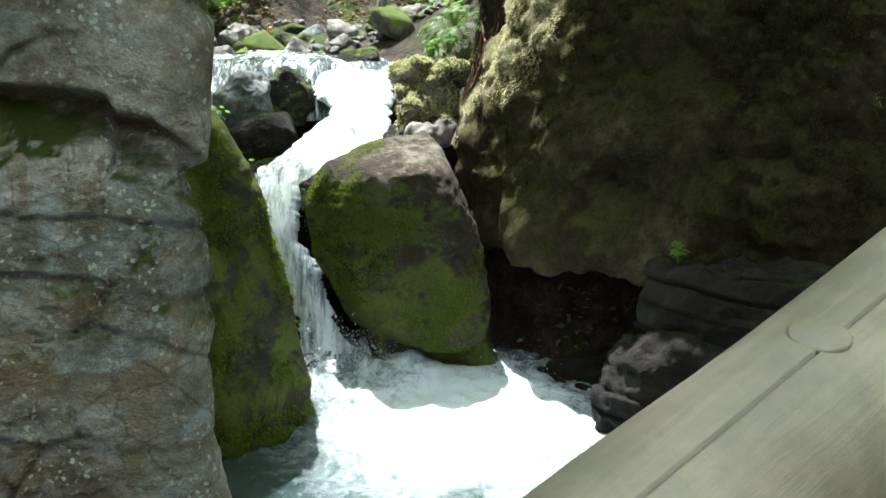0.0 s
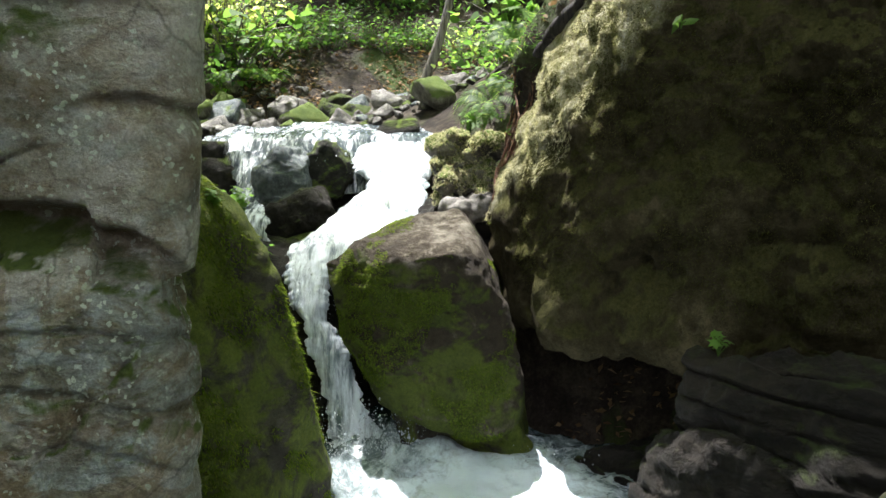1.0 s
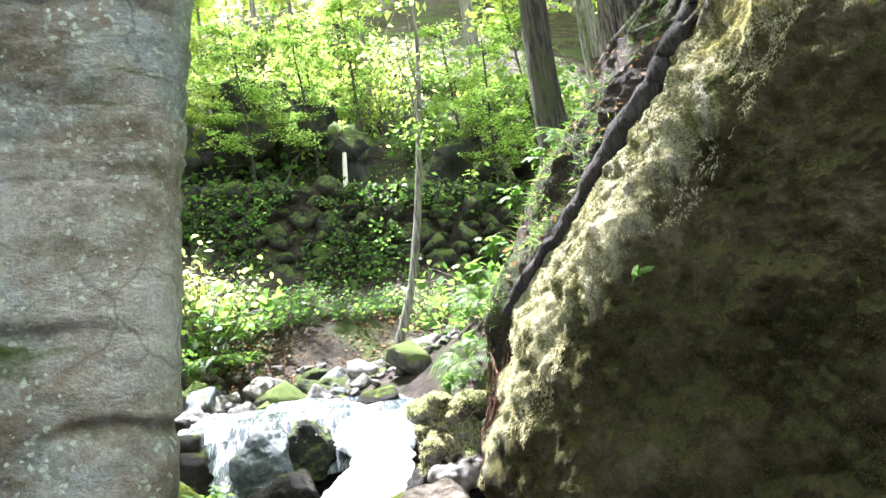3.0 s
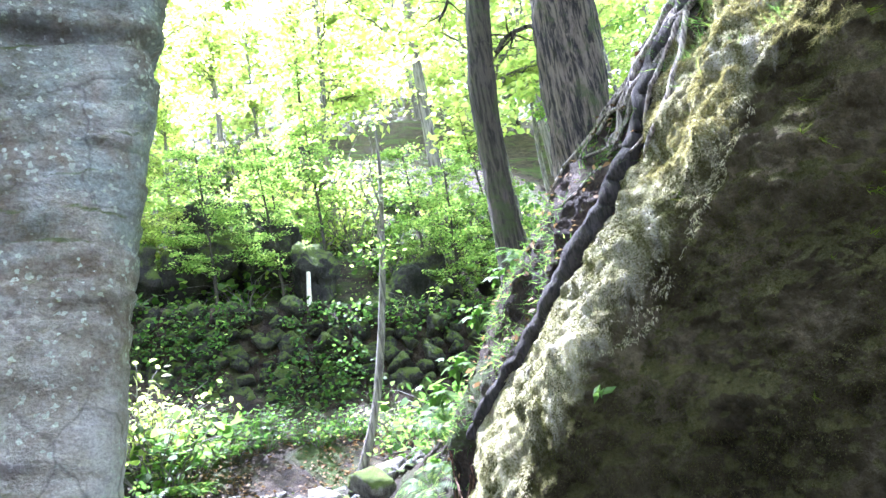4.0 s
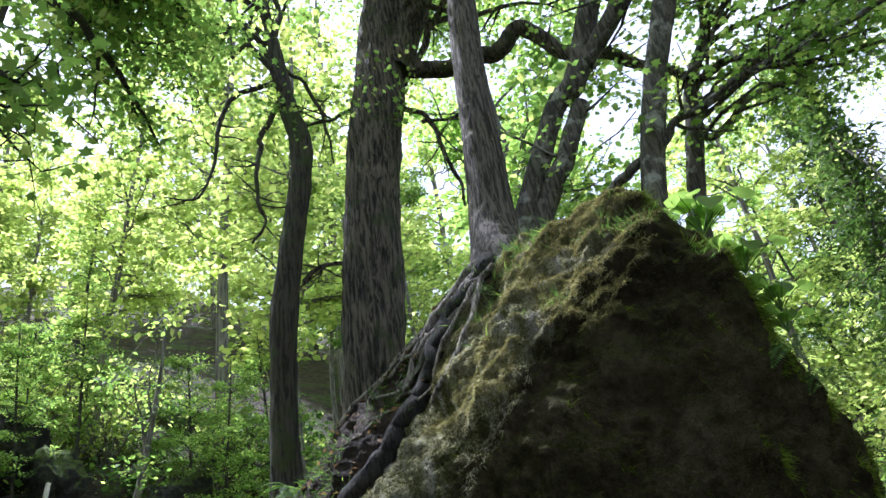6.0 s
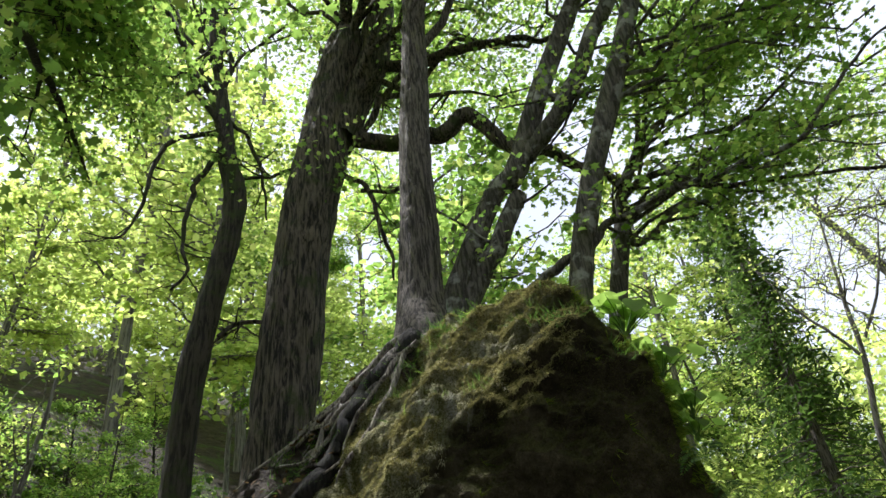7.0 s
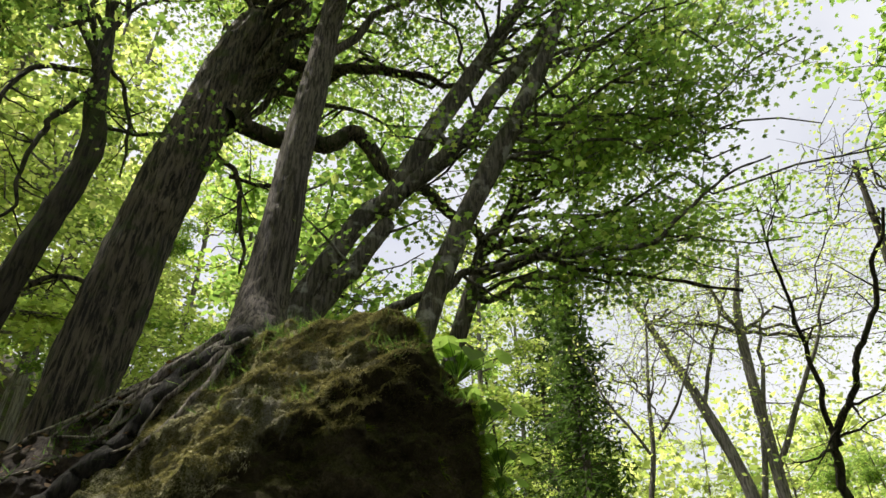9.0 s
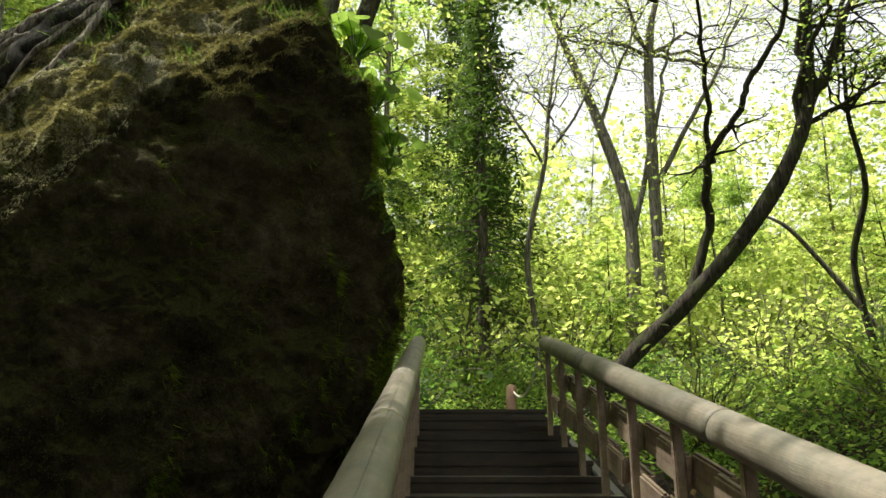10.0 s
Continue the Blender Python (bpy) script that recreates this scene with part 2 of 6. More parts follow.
        crack = ramp_node(nodes, links, lines.outputs["Distance"], [(0.0, 0.5), (0.02, 0.0)])
        tone = mix_node(nodes, links, math_node(nodes, links, "MULTIPLY", crack, ramp_node(nodes, links, big, [(0.45, 0.0), (0.55, 1.0)])), tone, (0.04, 0.036, 0.03))
    height = math_node(nodes, links, "ADD", math_node(nodes, links, "MULTIPLY", fine, 1.0), math_node(nodes, links, "MULTIPLY", grit, 0.35))
    if moss:
        geo = nodes.new("ShaderNodeNewGeometry")
        up = nodes.new("ShaderNodeSeparateXYZ")
        links.new(geo.outputs["Normal"], up.inputs[0])
        patch = noise_node(nodes, links, co, moss_scale, 9, 0.66, 0.6)
        lean = math_node(nodes, links, "MULTIPLY", up.outputs[2], moss_up * 0.35)
        mask = ramp_node(nodes, links, math_node(nodes, links, "ADD", patch, lean), [(0.72 - 0.5 * moss, 0.0), (0.83 - 0.5 * moss, 1.0)])
        tuft = noise_node(nodes, links, co, 38, 8, 0.8)
        green = ramp_node(nodes, links, math_node(nodes, links, "ADD", math_node(nodes, links, "MULTIPLY", tuft, 0.6), math_node(nodes, links, "MULTIPLY", noise_node(nodes, links, co, 3.1, 5, 0.6), 0.4)),
                          [(0.35, moss_colour[0]), (0.62, moss_colour[1])])
        tone = mix_node(nodes, links, mask, tone, green)
        height = math_node(nodes, links, "ADD", height, math_node(nodes, links, "MULTIPLY", mask, math_node(nodes, links, "MULTIPLY", tuft, 1.6)))
    if sunlit_crust:
        # pale moss and lichen along one edge of the rock, its sunlight painted in
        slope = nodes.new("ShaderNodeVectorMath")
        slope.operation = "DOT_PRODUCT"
        slope.inputs[1].default_value = sunlit_crust
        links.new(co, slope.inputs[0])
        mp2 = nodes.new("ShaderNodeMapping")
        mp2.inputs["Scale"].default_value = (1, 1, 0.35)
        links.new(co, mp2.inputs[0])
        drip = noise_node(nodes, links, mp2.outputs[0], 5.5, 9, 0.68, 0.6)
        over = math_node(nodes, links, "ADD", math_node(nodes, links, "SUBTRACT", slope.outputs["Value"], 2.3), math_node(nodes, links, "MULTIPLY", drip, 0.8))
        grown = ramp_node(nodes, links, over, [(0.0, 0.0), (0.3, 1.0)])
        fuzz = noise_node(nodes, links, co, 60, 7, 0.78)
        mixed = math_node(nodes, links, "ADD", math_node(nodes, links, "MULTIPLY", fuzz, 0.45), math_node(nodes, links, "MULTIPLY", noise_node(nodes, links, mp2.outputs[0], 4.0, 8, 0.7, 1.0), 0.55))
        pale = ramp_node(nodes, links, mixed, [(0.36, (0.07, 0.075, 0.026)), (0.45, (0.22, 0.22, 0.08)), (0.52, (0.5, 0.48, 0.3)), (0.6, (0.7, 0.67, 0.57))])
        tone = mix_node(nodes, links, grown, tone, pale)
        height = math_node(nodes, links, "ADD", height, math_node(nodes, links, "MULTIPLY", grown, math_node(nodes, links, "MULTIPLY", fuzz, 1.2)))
    links.new(tone, bsdf.inputs["Base Color"])
    bsdf.inputs["Roughness"].default_value = rough
    bsdf.inputs["Specular IOR Level"].default_value = spec
    b = nodes.new("ShaderNodeBump")
    b.inputs["Strength"].default_value, b.inputs["Distance"].default_value = bump, 0.09
    links.new(height, b.inputs["Height"])
    links.new(b.outputs[0], bsdf.inputs["Normal"])
    return m


def leaf_material(name, dark, light, through_light=0.55, gloss=0.35, warm=(0.3, 0.3, 0.02), glow=(2.35, 2.35, 1.95), spec=0.25):
    m, nodes, links = material(name)
    bsdf = nodes["Principled BSDF"]
    geo = nodes.new("ShaderNodeNewGeometry")
    tone = ramp_node(nodes, links, geo.outputs["Random Per Island"], [(0.0, dark), (0.75, light), (1.0, warm)])
    co = nodes.new("ShaderNodeTexCoord").outputs["Object"]
    tone = mix_node(nodes, links, 0.5, tone, ramp_node(nodes, links, noise_node(nodes, links, co, 1.2, 3), [(0.35, 0.55), (0.65, 1.0)]), "MULTIPLY")
    links.new(tone, bsdf.inputs["Base Color"])
    bsdf.inputs["Roughness"].default_value = gloss + 0.15
    bsdf.inputs["Specular IOR Level"].default_value = spec
    back = nodes.new("ShaderNodeBsdfTranslucent")
    links.new(mix_node(nodes, links, 1.0, tone, glow, "MULTIPLY"), back.inputs[0])
    mix = nodes.new("ShaderNodeMixShader")
    mix.inputs[0].default_value = through_light
    links.new(bsdf.outputs[0], mix.inputs[1])
    links.new(back.outputs[0], mix.inputs[2])
    links.new(mix.outputs[0], nodes["Material Output"].inputs[0])
    return m


def bark_material(name, dark, light, moss=0.0, scale=1.0, patches=None):
    m, nodes, links = material(name)
    bsdf = nodes["Principled BSDF"]
    co = nodes.new("ShaderNodeTexCoord").outputs["Object"]
    mp = nodes.new("ShaderNodeMapping")
    mp.inputs["Scale"].default_value = (1, 1, 0.1)
    links.new(co, mp.inputs[0])
    ridge = noise_node(nodes, links, mp.outputs[0], 26 * scale, 7, 0.66, 0.5)
    tone = ramp_node(nodes, links, ridge, [(0.43, dark), (0.56, light)])
    tone = mix_node(nodes, links, 0.6, tone, ramp_node(nodes, links, noise_node(nodes, links, co, 2.2, 5), [(0.3, 0.5), (0.7, 1.0)]), "MULTIPLY")
    if patches:
        spot = ramp_node(nodes, links, noise_node(nodes, links, co, 3.5, 5, 0.6), [(0.55, 0.0), (0.62, 0.8)])
        tone = mix_node(nodes, links, spot, tone, patches)
    if moss:
        spot = ramp_node(nodes, links, noise_node(nodes, links, co, 2.6, 7, 0.7), [(0.7 - moss * 0.4, 0.0), (0.8 - moss * 0.4, 0.85)])
        tone = mix_node(nodes, links, spot, tone, (0.045, 0.06, 0.015))
    links.new(tone, bsdf.inputs["Base Color"])
    bsdf.inputs["Roughness"].default_value = 0.9
    b = nodes.new("ShaderNodeBump")
    b.inputs["Strength"].default_value, b.inputs["Distance"].default_value = 1.0, 0.04
    links.new(ridge, b.inputs["Height"])
    links.new(b.outputs[0], bsdf.inputs["Normal"])
    return m


def wood_material(name, dark, light, rough=0.7, axis=0, green=0.0, turn=None, green_tone=(0.16, 0.18, 0.10)):
    m, nodes, links = material(name)
    bsdf = nodes["Principled BSDF"]
    co = nodes.new("ShaderNodeTexCoord").outputs["Object"]
    mp = nodes.new("ShaderNodeMapping")
    mp.inputs["Scale"].default_value = tuple(0.06 if i == axis else 1 for i in range(3))
    along = co
    if turn:
        lay = nodes.new("ShaderNodeMapping")
        lay.inputs["Rotation"].default_value = turn
        links.new(co, lay.inputs[0])
        along = lay.outputs[0]
    links.new(along, mp.inputs[0])
    grain = noise_node(nodes, links, mp.outputs[0], 45, 8, 0.65, 0.3)
    wear = noise_node(nodes, links, co, 4.5, 7, 0.7)
    tone = ramp_node(nodes, links, math_node(nodes, links, "ADD", math_node(nodes, links, "MULTIPLY", grain, 0.3), math_node(nodes, links, "MULTIPLY", wear, 0.7)), [(0.36, dark), (0.62, light)])
    if green:
        spot = ramp_node(nodes, links, noise_node(nodes, links, co, 7, 8, 0.7), [(0.45, 0.0), (0.65, green)])
        tone = mix_node(nodes, links, spot, tone, green_tone)
    links.new(tone, bsdf.inputs["Base Color"])
    bsdf.inputs["Roughness"].default_value = rough
    b = nodes.new("ShaderNodeBump")
    b.inputs["Strength"].default_value, b.inputs["Distance"].default_value = 0.5, 0.006
    links.new(grain, b.inputs["Height"])
    links.new(b.outputs[0], bsdf.inputs["Normal"])
    return m


CLIFF = rock_material("cliff sandstone", (0.2, 0.165, 0.115), (0.45, 0.42, 0.365), (0.66, 0.645, 0.61), lichen=0.9, layered=0.25, rust=0.5, bump=1.0, moss=0.1, moss_up=1.2, moss_scale=1.1, hues=((0.8, 0.93, 1.02), (0.7, 0.61, 0.48)))
BIG = rock_material("dark mossy tuff", (0.025, 0.02, 0.01), (0.068, 0.057, 0.03), (0.14, 0.118, 0.068), moss=0.36, moss_up=1.2, moss_colour=((0.028, 0.028, 0.01), (0.13, 0.125, 0.046)), bump=1.0, moss_scale=1.4, sunlit_crust=(-1.3, 0.0, 1.0), spec=0.06)
BOULDER = rock_material("mossy boulder", (0.024, 0.017, 0.01), (0.06, 0.046, 0.028), (0.24, 0.215, 0.17), moss=0.6, moss_up=-0.8, moss_colour=((0.033, 0.052, 0.008), (0.15, 0.185, 0.025)), bump=0.9, moss_scale=1.6)
SIDE = rock_material("wet mossy rock", (0.025, 0.022, 0.016), (0.06, 0.053, 0.039), (0.12, 0.108, 0.082), moss=0.55, moss_up=0.4, moss_colour=((0.05, 0.075, 0.012), (0.2, 0.24, 0.036)), bump=0.8, moss_scale=2.4)
RIVER = rock_material("river stone", (0.04, 0.036, 0.03), (0.115, 0.105, 0.092), (0.29, 0.275, 0.25), scale=2.2, rough=0.6, bump=0.4)
MOSSY = rock_material("moss capped stone", (0.06, 0.055, 0.045), (0.15, 0.14, 0.11), (0.3, 0.29, 0.25), moss=0.5, moss_up=0.9, scale=2, bump=0.6)
BLUE = rock_material("blue grey stone", (0.04, 0.052, 0.056), (0.11, 0.13, 0.14), (0.27, 0.3, 0.3), moss=0.06, moss_up=0.6, scale=1.8, rough=0.45, bump=0.5)
WET = rock_material("wet dark stone", (0.01, 0.009, 0.008), (0.02, 0.018, 0.015), (0.05, 0.046, 0.04), moss=0.08, moss_up=0.5, scale=2, spec=0.08, rough=0.4, bump=0.6)
# near-black: the shade of the recess is put into the rock colour
SHADE = rock_material("slab rock darkened for shade", (0.006, 0.0048, 0.0035), (0.015, 0.012, 0.0085), (0.032, 0.026, 0.019), moss=0.06, moss_up=0.7, moss_colour=((0.015, 0.024, 0.005), (0.05, 0.07, 0.014)), bump=0.8, layered=1.5)
WALLSTONE = rock_material("mossy wall stone", (0.02, 0.021, 0.016), (0.048, 0.047, 0.037), (0.11, 0.104, 0.088), moss=0.42, moss_up=0.6, scale=2, bump=0.9, moss_scale=2.2)
SOIL = rock_material("leaf litter soil", (0.018, 0.0125, 0.0085), (0.052, 0.036, 0.024), (0.12, 0.092, 0.064), moss=0.28, moss_up=0.3, moss_colour=((0.03, 0.05, 0.01), (0.09, 0.14, 0.02)), scale=3, bump=1.0, moss_scale=0.6)
BARK = bark_material("furrowed grey bark", (0.011, 0.009, 0.007), (0.165, 0.135, 0.1), moss=0.4)
BARK_DARK = bark_material("dark mossy bark", (0.018, 0.015, 0.011), (0.085, 0.07, 0.052), moss=0.5)
BARK_CEDAR = bark_material("cedar bark", (0.035, 0.028, 0.024), (0.2, 0.17, 0.145), moss=0.2, scale=1.4)
BARK_PALE = bark_material("pale patched bark", (0.06, 0.055, 0.045), (0.2, 0.18, 0.15), moss=0.35, patches=(0.42, 0.42, 0.38))
BARK_GREY = bark_material("smooth grey bark", (0.1, 0.09, 0.08), (0.28, 0.26, 0.23), moss=0.2)
LEAF = leaf_material("maple leaf", (0.075, 0.135, 0.035), (0.19, 0.285, 0.075), 0.68, warm=(0.33, 0.37, 0.13), glow=(2.5, 2.5, 1.8))
LEAF_YELLOW = leaf_material("young yellow leaf", (0.16, 0.222, 0.055), (0.365, 0.435, 0.125), 0.64, warm=(0.52, 0.53, 0.22))
LEAF_DEEP = leaf_material("deep green leaf", (0.025, 0.06, 0.015), (0.08, 0.16, 0.03), 0.45, warm=(0.13, 0.22, 0.04))
LEAF_CONIFER = leaf_material("conifer needle", (0.032, 0.066, 0.014), (0.085, 0.145, 0.03), 0.4, gloss=0.5, warm=(0.08, 0.13, 0.03))
LEAF_BROAD = leaf_material("broad herb leaf", (0.038, 0.09, 0.018), (0.1, 0.18, 0.035), 0.5, gloss=0.4, warm=(0.24, 0.33, 0.06))
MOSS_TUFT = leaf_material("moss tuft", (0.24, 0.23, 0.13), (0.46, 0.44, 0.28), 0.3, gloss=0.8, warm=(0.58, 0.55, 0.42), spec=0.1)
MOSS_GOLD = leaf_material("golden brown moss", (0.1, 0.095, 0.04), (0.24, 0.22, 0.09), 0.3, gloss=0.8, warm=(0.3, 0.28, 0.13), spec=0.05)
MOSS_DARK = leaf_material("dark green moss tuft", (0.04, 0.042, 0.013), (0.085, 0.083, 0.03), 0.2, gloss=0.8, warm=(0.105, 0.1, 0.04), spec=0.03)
POST = wood_material("brown post", (0.11, 0.065, 0.04), (0.26, 0.16, 0.1), 0.8, axis=2)
MOSS_GREEN = leaf_material("green moss tuft", (0.05, 0.085, 0.009), (0.145, 0.2, 0.024), 0.35, gloss=0.8, warm=(0.19, 0.21, 0.035), spec=0.05)
LITTER = leaf_material("dry leaf", (0.08, 0.045, 0.02), (0.22, 0.14, 0.07), 0.2, gloss=0.6, warm=(0.3, 0.2, 0.1))
ROOT = bark_material("weathered root", (0.1, 0.085, 0.07), (0.46, 0.41, 0.35), moss=0.2, scale=1.6)
ROOT_BLACK = bark_material("blackened root", (0.008, 0.007, 0.006), (0.04, 0.034, 0.029), moss=0.15, scale=1.5)
ROOT_RED = bark_material("reddish fine root", (0.06, 0.03, 0.018), (0.24, 0.125, 0.075), scale=1.6)
RAIL = wood_material("weathered rail log", (0.125, 0.108, 0.084), (0.285, 0.252, 0.196), 0.6, green=0.6, green_tone=(0.13, 0.14, 0.115), turn=(0.0, 0.22, -0.568))
DECK = wood_material("wet dark plank", (0.022, 0.016, 0.012), (0.07, 0.052, 0.038), 0.45, axis=1)
BOARD = wood_material("railing board", (0.16, 0.117, 0.086), (0.4, 0.305, 0.235), 0.8, green=0.25)
POLE = wood_material("pale stake", (0.4, 0.37, 0.3), (0.62, 0.58, 0.48), 0.8, axis=2)


# ---- ground ----
HEIGHTS = np.array([
    (-1, 5, -0.5), (0.5, 4.5, -0.5), (1.5, 5.6, -0.1), (-1, 2.5, -0.6), (0.6, 2.6, -0.5), (0, 0, -0.3), (0, 6.4, -0.3), (-1, 7.2, 0.9), (-1, 8.2, 2.0),
    (-1.5, 9.4, 2.85), (-1, 11, 3.36), (-1.2, 11.9, 3.62), (-3, 11.5, 3.6), (1, 12.5, 3.7), (-1, 13.2, 4.35), (-4, 13.5, 4.95), (3, 14, 4.4), (-1, 14.6, 5.0), (-1, 17.2, 7.8), (-6, 17.5, 8.3), (4.5, 17.5, 7.0),
    (-2, 26, 16), (8, 26, 12), (2, 8.4, 4.4), (3.5, 9, 5.0), (6, 8, 5.0), (3, 11, 4.8), (-4.6, 8.5, 3.7), (-3.0, 9.3, 2.6), (-5, 5, 4.0), (3, 2, 1.2)])
# points from y = -5 down raise an unseen hill, added against sky light
HEIGHTS2 = np.array([(5, 3, 2.2), (7.2, 4, 3.4), (8.6, 4.8, 3.6), (10, 5.6, 3.85), (12, 4, 4.1), (16, 9, 5.0), (23, 7, 6.0), (10, 0, 3.8), (7, -4, 3.2), (3, -3, 0.8), (-4, -2, 1), (2, -7.5, 5.5), (-5, -7, 5.5), (-10, -5, 7), (9, -9, 6.0), (0, -14, 9), (14, -14, 8),
                     (-30, 10, 14), (-12, 14, 8), (-15, 30, 15), (0, 60, 40), (40, 30, 18), (60, 0, 20), (20, -30, 11), (-20, -30, 12), (0, 200, 60), (200, 0, 40), (-200, 0, 60), (0, -200, 40)])
CONTROL = np.concatenate([HEIGHTS, HEIGHTS2])


def bowl(d2):
    return np.sqrt(d2 + 0.6)


PULL = np.linalg.solve(bowl(((CONTROL[:, None, :2] - CONTROL[None, :, :2]) ** 2).sum(-1)) + 0.02 * np.eye(len(CONTROL)), CONTROL[:, 2])


def ground_z(x, y):
    p = np.stack([np.ravel(x), np.ravel(y)], -1).astype(float)
    return (bowl(((p[:, None] - CONTROL[None, :, :2]) ** 2).sum(-1)) @ PULL).reshape(np.shape(x))


def stretched(n, near, far):
    t = np.linspace(-1, 1, n)
    return near * t + (far - near) * t ** 7


gx, gy = np.meshgrid(stretched(340, 22, 400) + 2, stretched(340, 22, 400) + 7, indexing="ij")
gz = ground_z(gx, gy)
gp = np.stack([gx, gy, gz], -1).reshape(-1, 3)
gp[:, 2] += 0.10 * fbm(gp, 1.4, 5, 3) + 0.05
gi, gj = np.meshgrid(np.arange(339), np.arange(339), indexing="ij")
gf = np.stack([gi * 340 + gj, (gi + 1) * 340 + gj, (gi + 1) * 340 + gj + 1, gi * 340 + gj + 1], -1).reshape(-1, 4)
thing("ground", gp, gf, SOIL, "brown leaf-littered forest soil with thin green growth", "ground", kind="structure")


# ---- the sandstone cliff beside the pool ----
def cliff():
    plan = smooth_path([(-7, 0.9), (-4, 1.9), (-2.4, 2.35), (-1.4, 2.62), (-0.98, 2.76), (-1.0, 3.05), (-1.35, 3.6), (-2.0, 4.3), (-3.0, 5.2), (-6, 6.0)], 24) * 1.09
    seg = np.linalg.norm(np.diff(plan, axis=0), axis=1)
    arc = np.concatenate([[0], np.cumsum(seg)])
    # finer where the rock is near
    dens = np.interp(arc, [0, 3.2, 5.0, 7.4, 9, arc[-1]], [0.2, 0.8, 2.2, 2.2, 0.5, 0.2])
    cum = np.concatenate([[0], np.cumsum((dens[1:] + dens[:-1]) / 2 * seg)])
    s = np.interp(np.linspace(0, cum[-1], 420), cum, arc)
    x, y = np.interp(s, arc, plan[:, 0]), np.interp(s, arc, plan[:, 1])
    z = np.linspace(-0.8, 9.6, 640)
    tx, ty = np.gradient(x), np.gradient(y)
    ln = np.hypot(tx, ty)
    nx, ny = ty / ln, -tx / ln
    X, Z = np.meshgrid(x, z, indexing="ij")
    Y = np.repeat(y[:, None], len(z), 1)
    lean = np.interp(Z, [-0.8, 0.6, 1.3, 1.85, 2.35, 2.85, 3.4, 4.6, 5.4, 6.0, 7, 9.6], [0.2, 0.02, -0.12, -0.14, -0.1, -0.01, 0.04, 0.16, 0.28, 0.36, 0.3, -0.6])
    X = X + lean * np.clip((X + 5) / 3, 0, 1)
    p = np.stack([X, Y, Z], -1).reshape(-1, 3)
    # bedding: beds of uneven thickness, a little tilted
    h = p[:, 2] + 0.10 * p[:, 0] + 0.10 * fbm(p, 1.1, 4, 31)
    warp = p + 0.045 * np.stack([fbm(p, 0.4, 3, 71 + k) for k in range(3)], -1)
    block, rim = cells(warp, (0.62, 0.62, 0.4), 3)
    chip, rim2 = cells(warp, (0.26, 0.26, 0.15), 13)
    cracked = np.clip(0.65 + 1.2 * fbm(p, 1.1, 3, 61), 0, 1) * np.clip(1.15 - np.clip((p[:, 2] - 3.3) / 0.6, 0, 0.95), 0.2, 1)
    move = 0.035 * fbm(p, 1.5, 3, 11) + 0.009 * fbm(p, 0.16, 5, 13, 0.6)
    move += cracked * (0.03 * block + 0.011 * chip - 0.028 * np.exp(-(rim / 0.014) ** 2) - 0.012 * np.exp(-(rim2 / 0.01) ** 2))
    for level, depth, width in ((0.55, 0.03, 0.05), (1.35, 0.02, 0.04), (2.06, 0.04, 0.05), (2.83, 0.22, 0.1), (3.3, 0.05, 0.04), (3.62, 0.04, 0.04), (4.25, 0.03, 0.03), (4.95, 0.035, 0.03), (5.52, 0.09, 0.09), (6.3, 0.06, 0.05)):
        lvl = level + 0.05 * fbm(p, 0.5, 4, int(level * 50))
        if level == 2.83:
            # the undercut ledge drops in two steps towards the corner
            lvl = level + 0.02 * fbm(p, 0.3, 4, 50) - 0.08 * np.clip((p[:, 0] + 1.42 + 0.07 * fbm(p, 0.3, 4, 52)) / 0.03, 0, 1) - 0.17 * np.clip((p[:, 0] + 1.24 + 0.09 * fbm(p, 0.3, 4, 53)) / 0.05, 0, 1)
        gap = (h - lvl) / width
        patchy = np.clip(0.75 + 1.1 * fbm(p * (1, 1, 0.3), 0.9, 3, int(level * 70)), 0, 1)
        move -= depth * patchy * np.where(gap > 0, np.exp(-np.clip(gap, 0, 9) ** 2 * 9), np.exp(-np.clip(gap, -9, 0) ** 2 * 0.35))
    # thin beds of the smoother rock higher up
    upper = np.clip((p[:, 2] - 3.9) / 0.5, 0, 1)
    thin = h / 0.16 + 0.6 * fbm(p * (0.4, 0.4, 1), 0.9, 3, 41)
    move += upper * 0.02 * (thin - np.floor(thin) - 0.5)
    N = np.repeat(np.stack([nx, ny, 0 * nx], -1)[:, None], len(z), 1).reshape(-1, 3)
    p = p + N * move[:, None]
    a, b = len(x), len(z)
    i, j = np.meshgrid(np.arange(a - 1), np.arange(b - 1), indexing="ij")
    f = np.stack([i * b + j, (i + 1) * b + j, (i + 1) * b + j + 1, i * b + j + 1], -1).reshape(-1, 4)
    # the back closes the block
    back = np.concatenate([p[[0, b - 1]], p[[(a - 1) * b, a * b - 1]]])
    top = np.array([[k * b + b - 1 for k in range(a)]])
    thing("cliff", p, [f, top], CLIFF, "grey layered sandstone cliff with lichen spots and ledges", "cliff", kind="structure")


cliff()

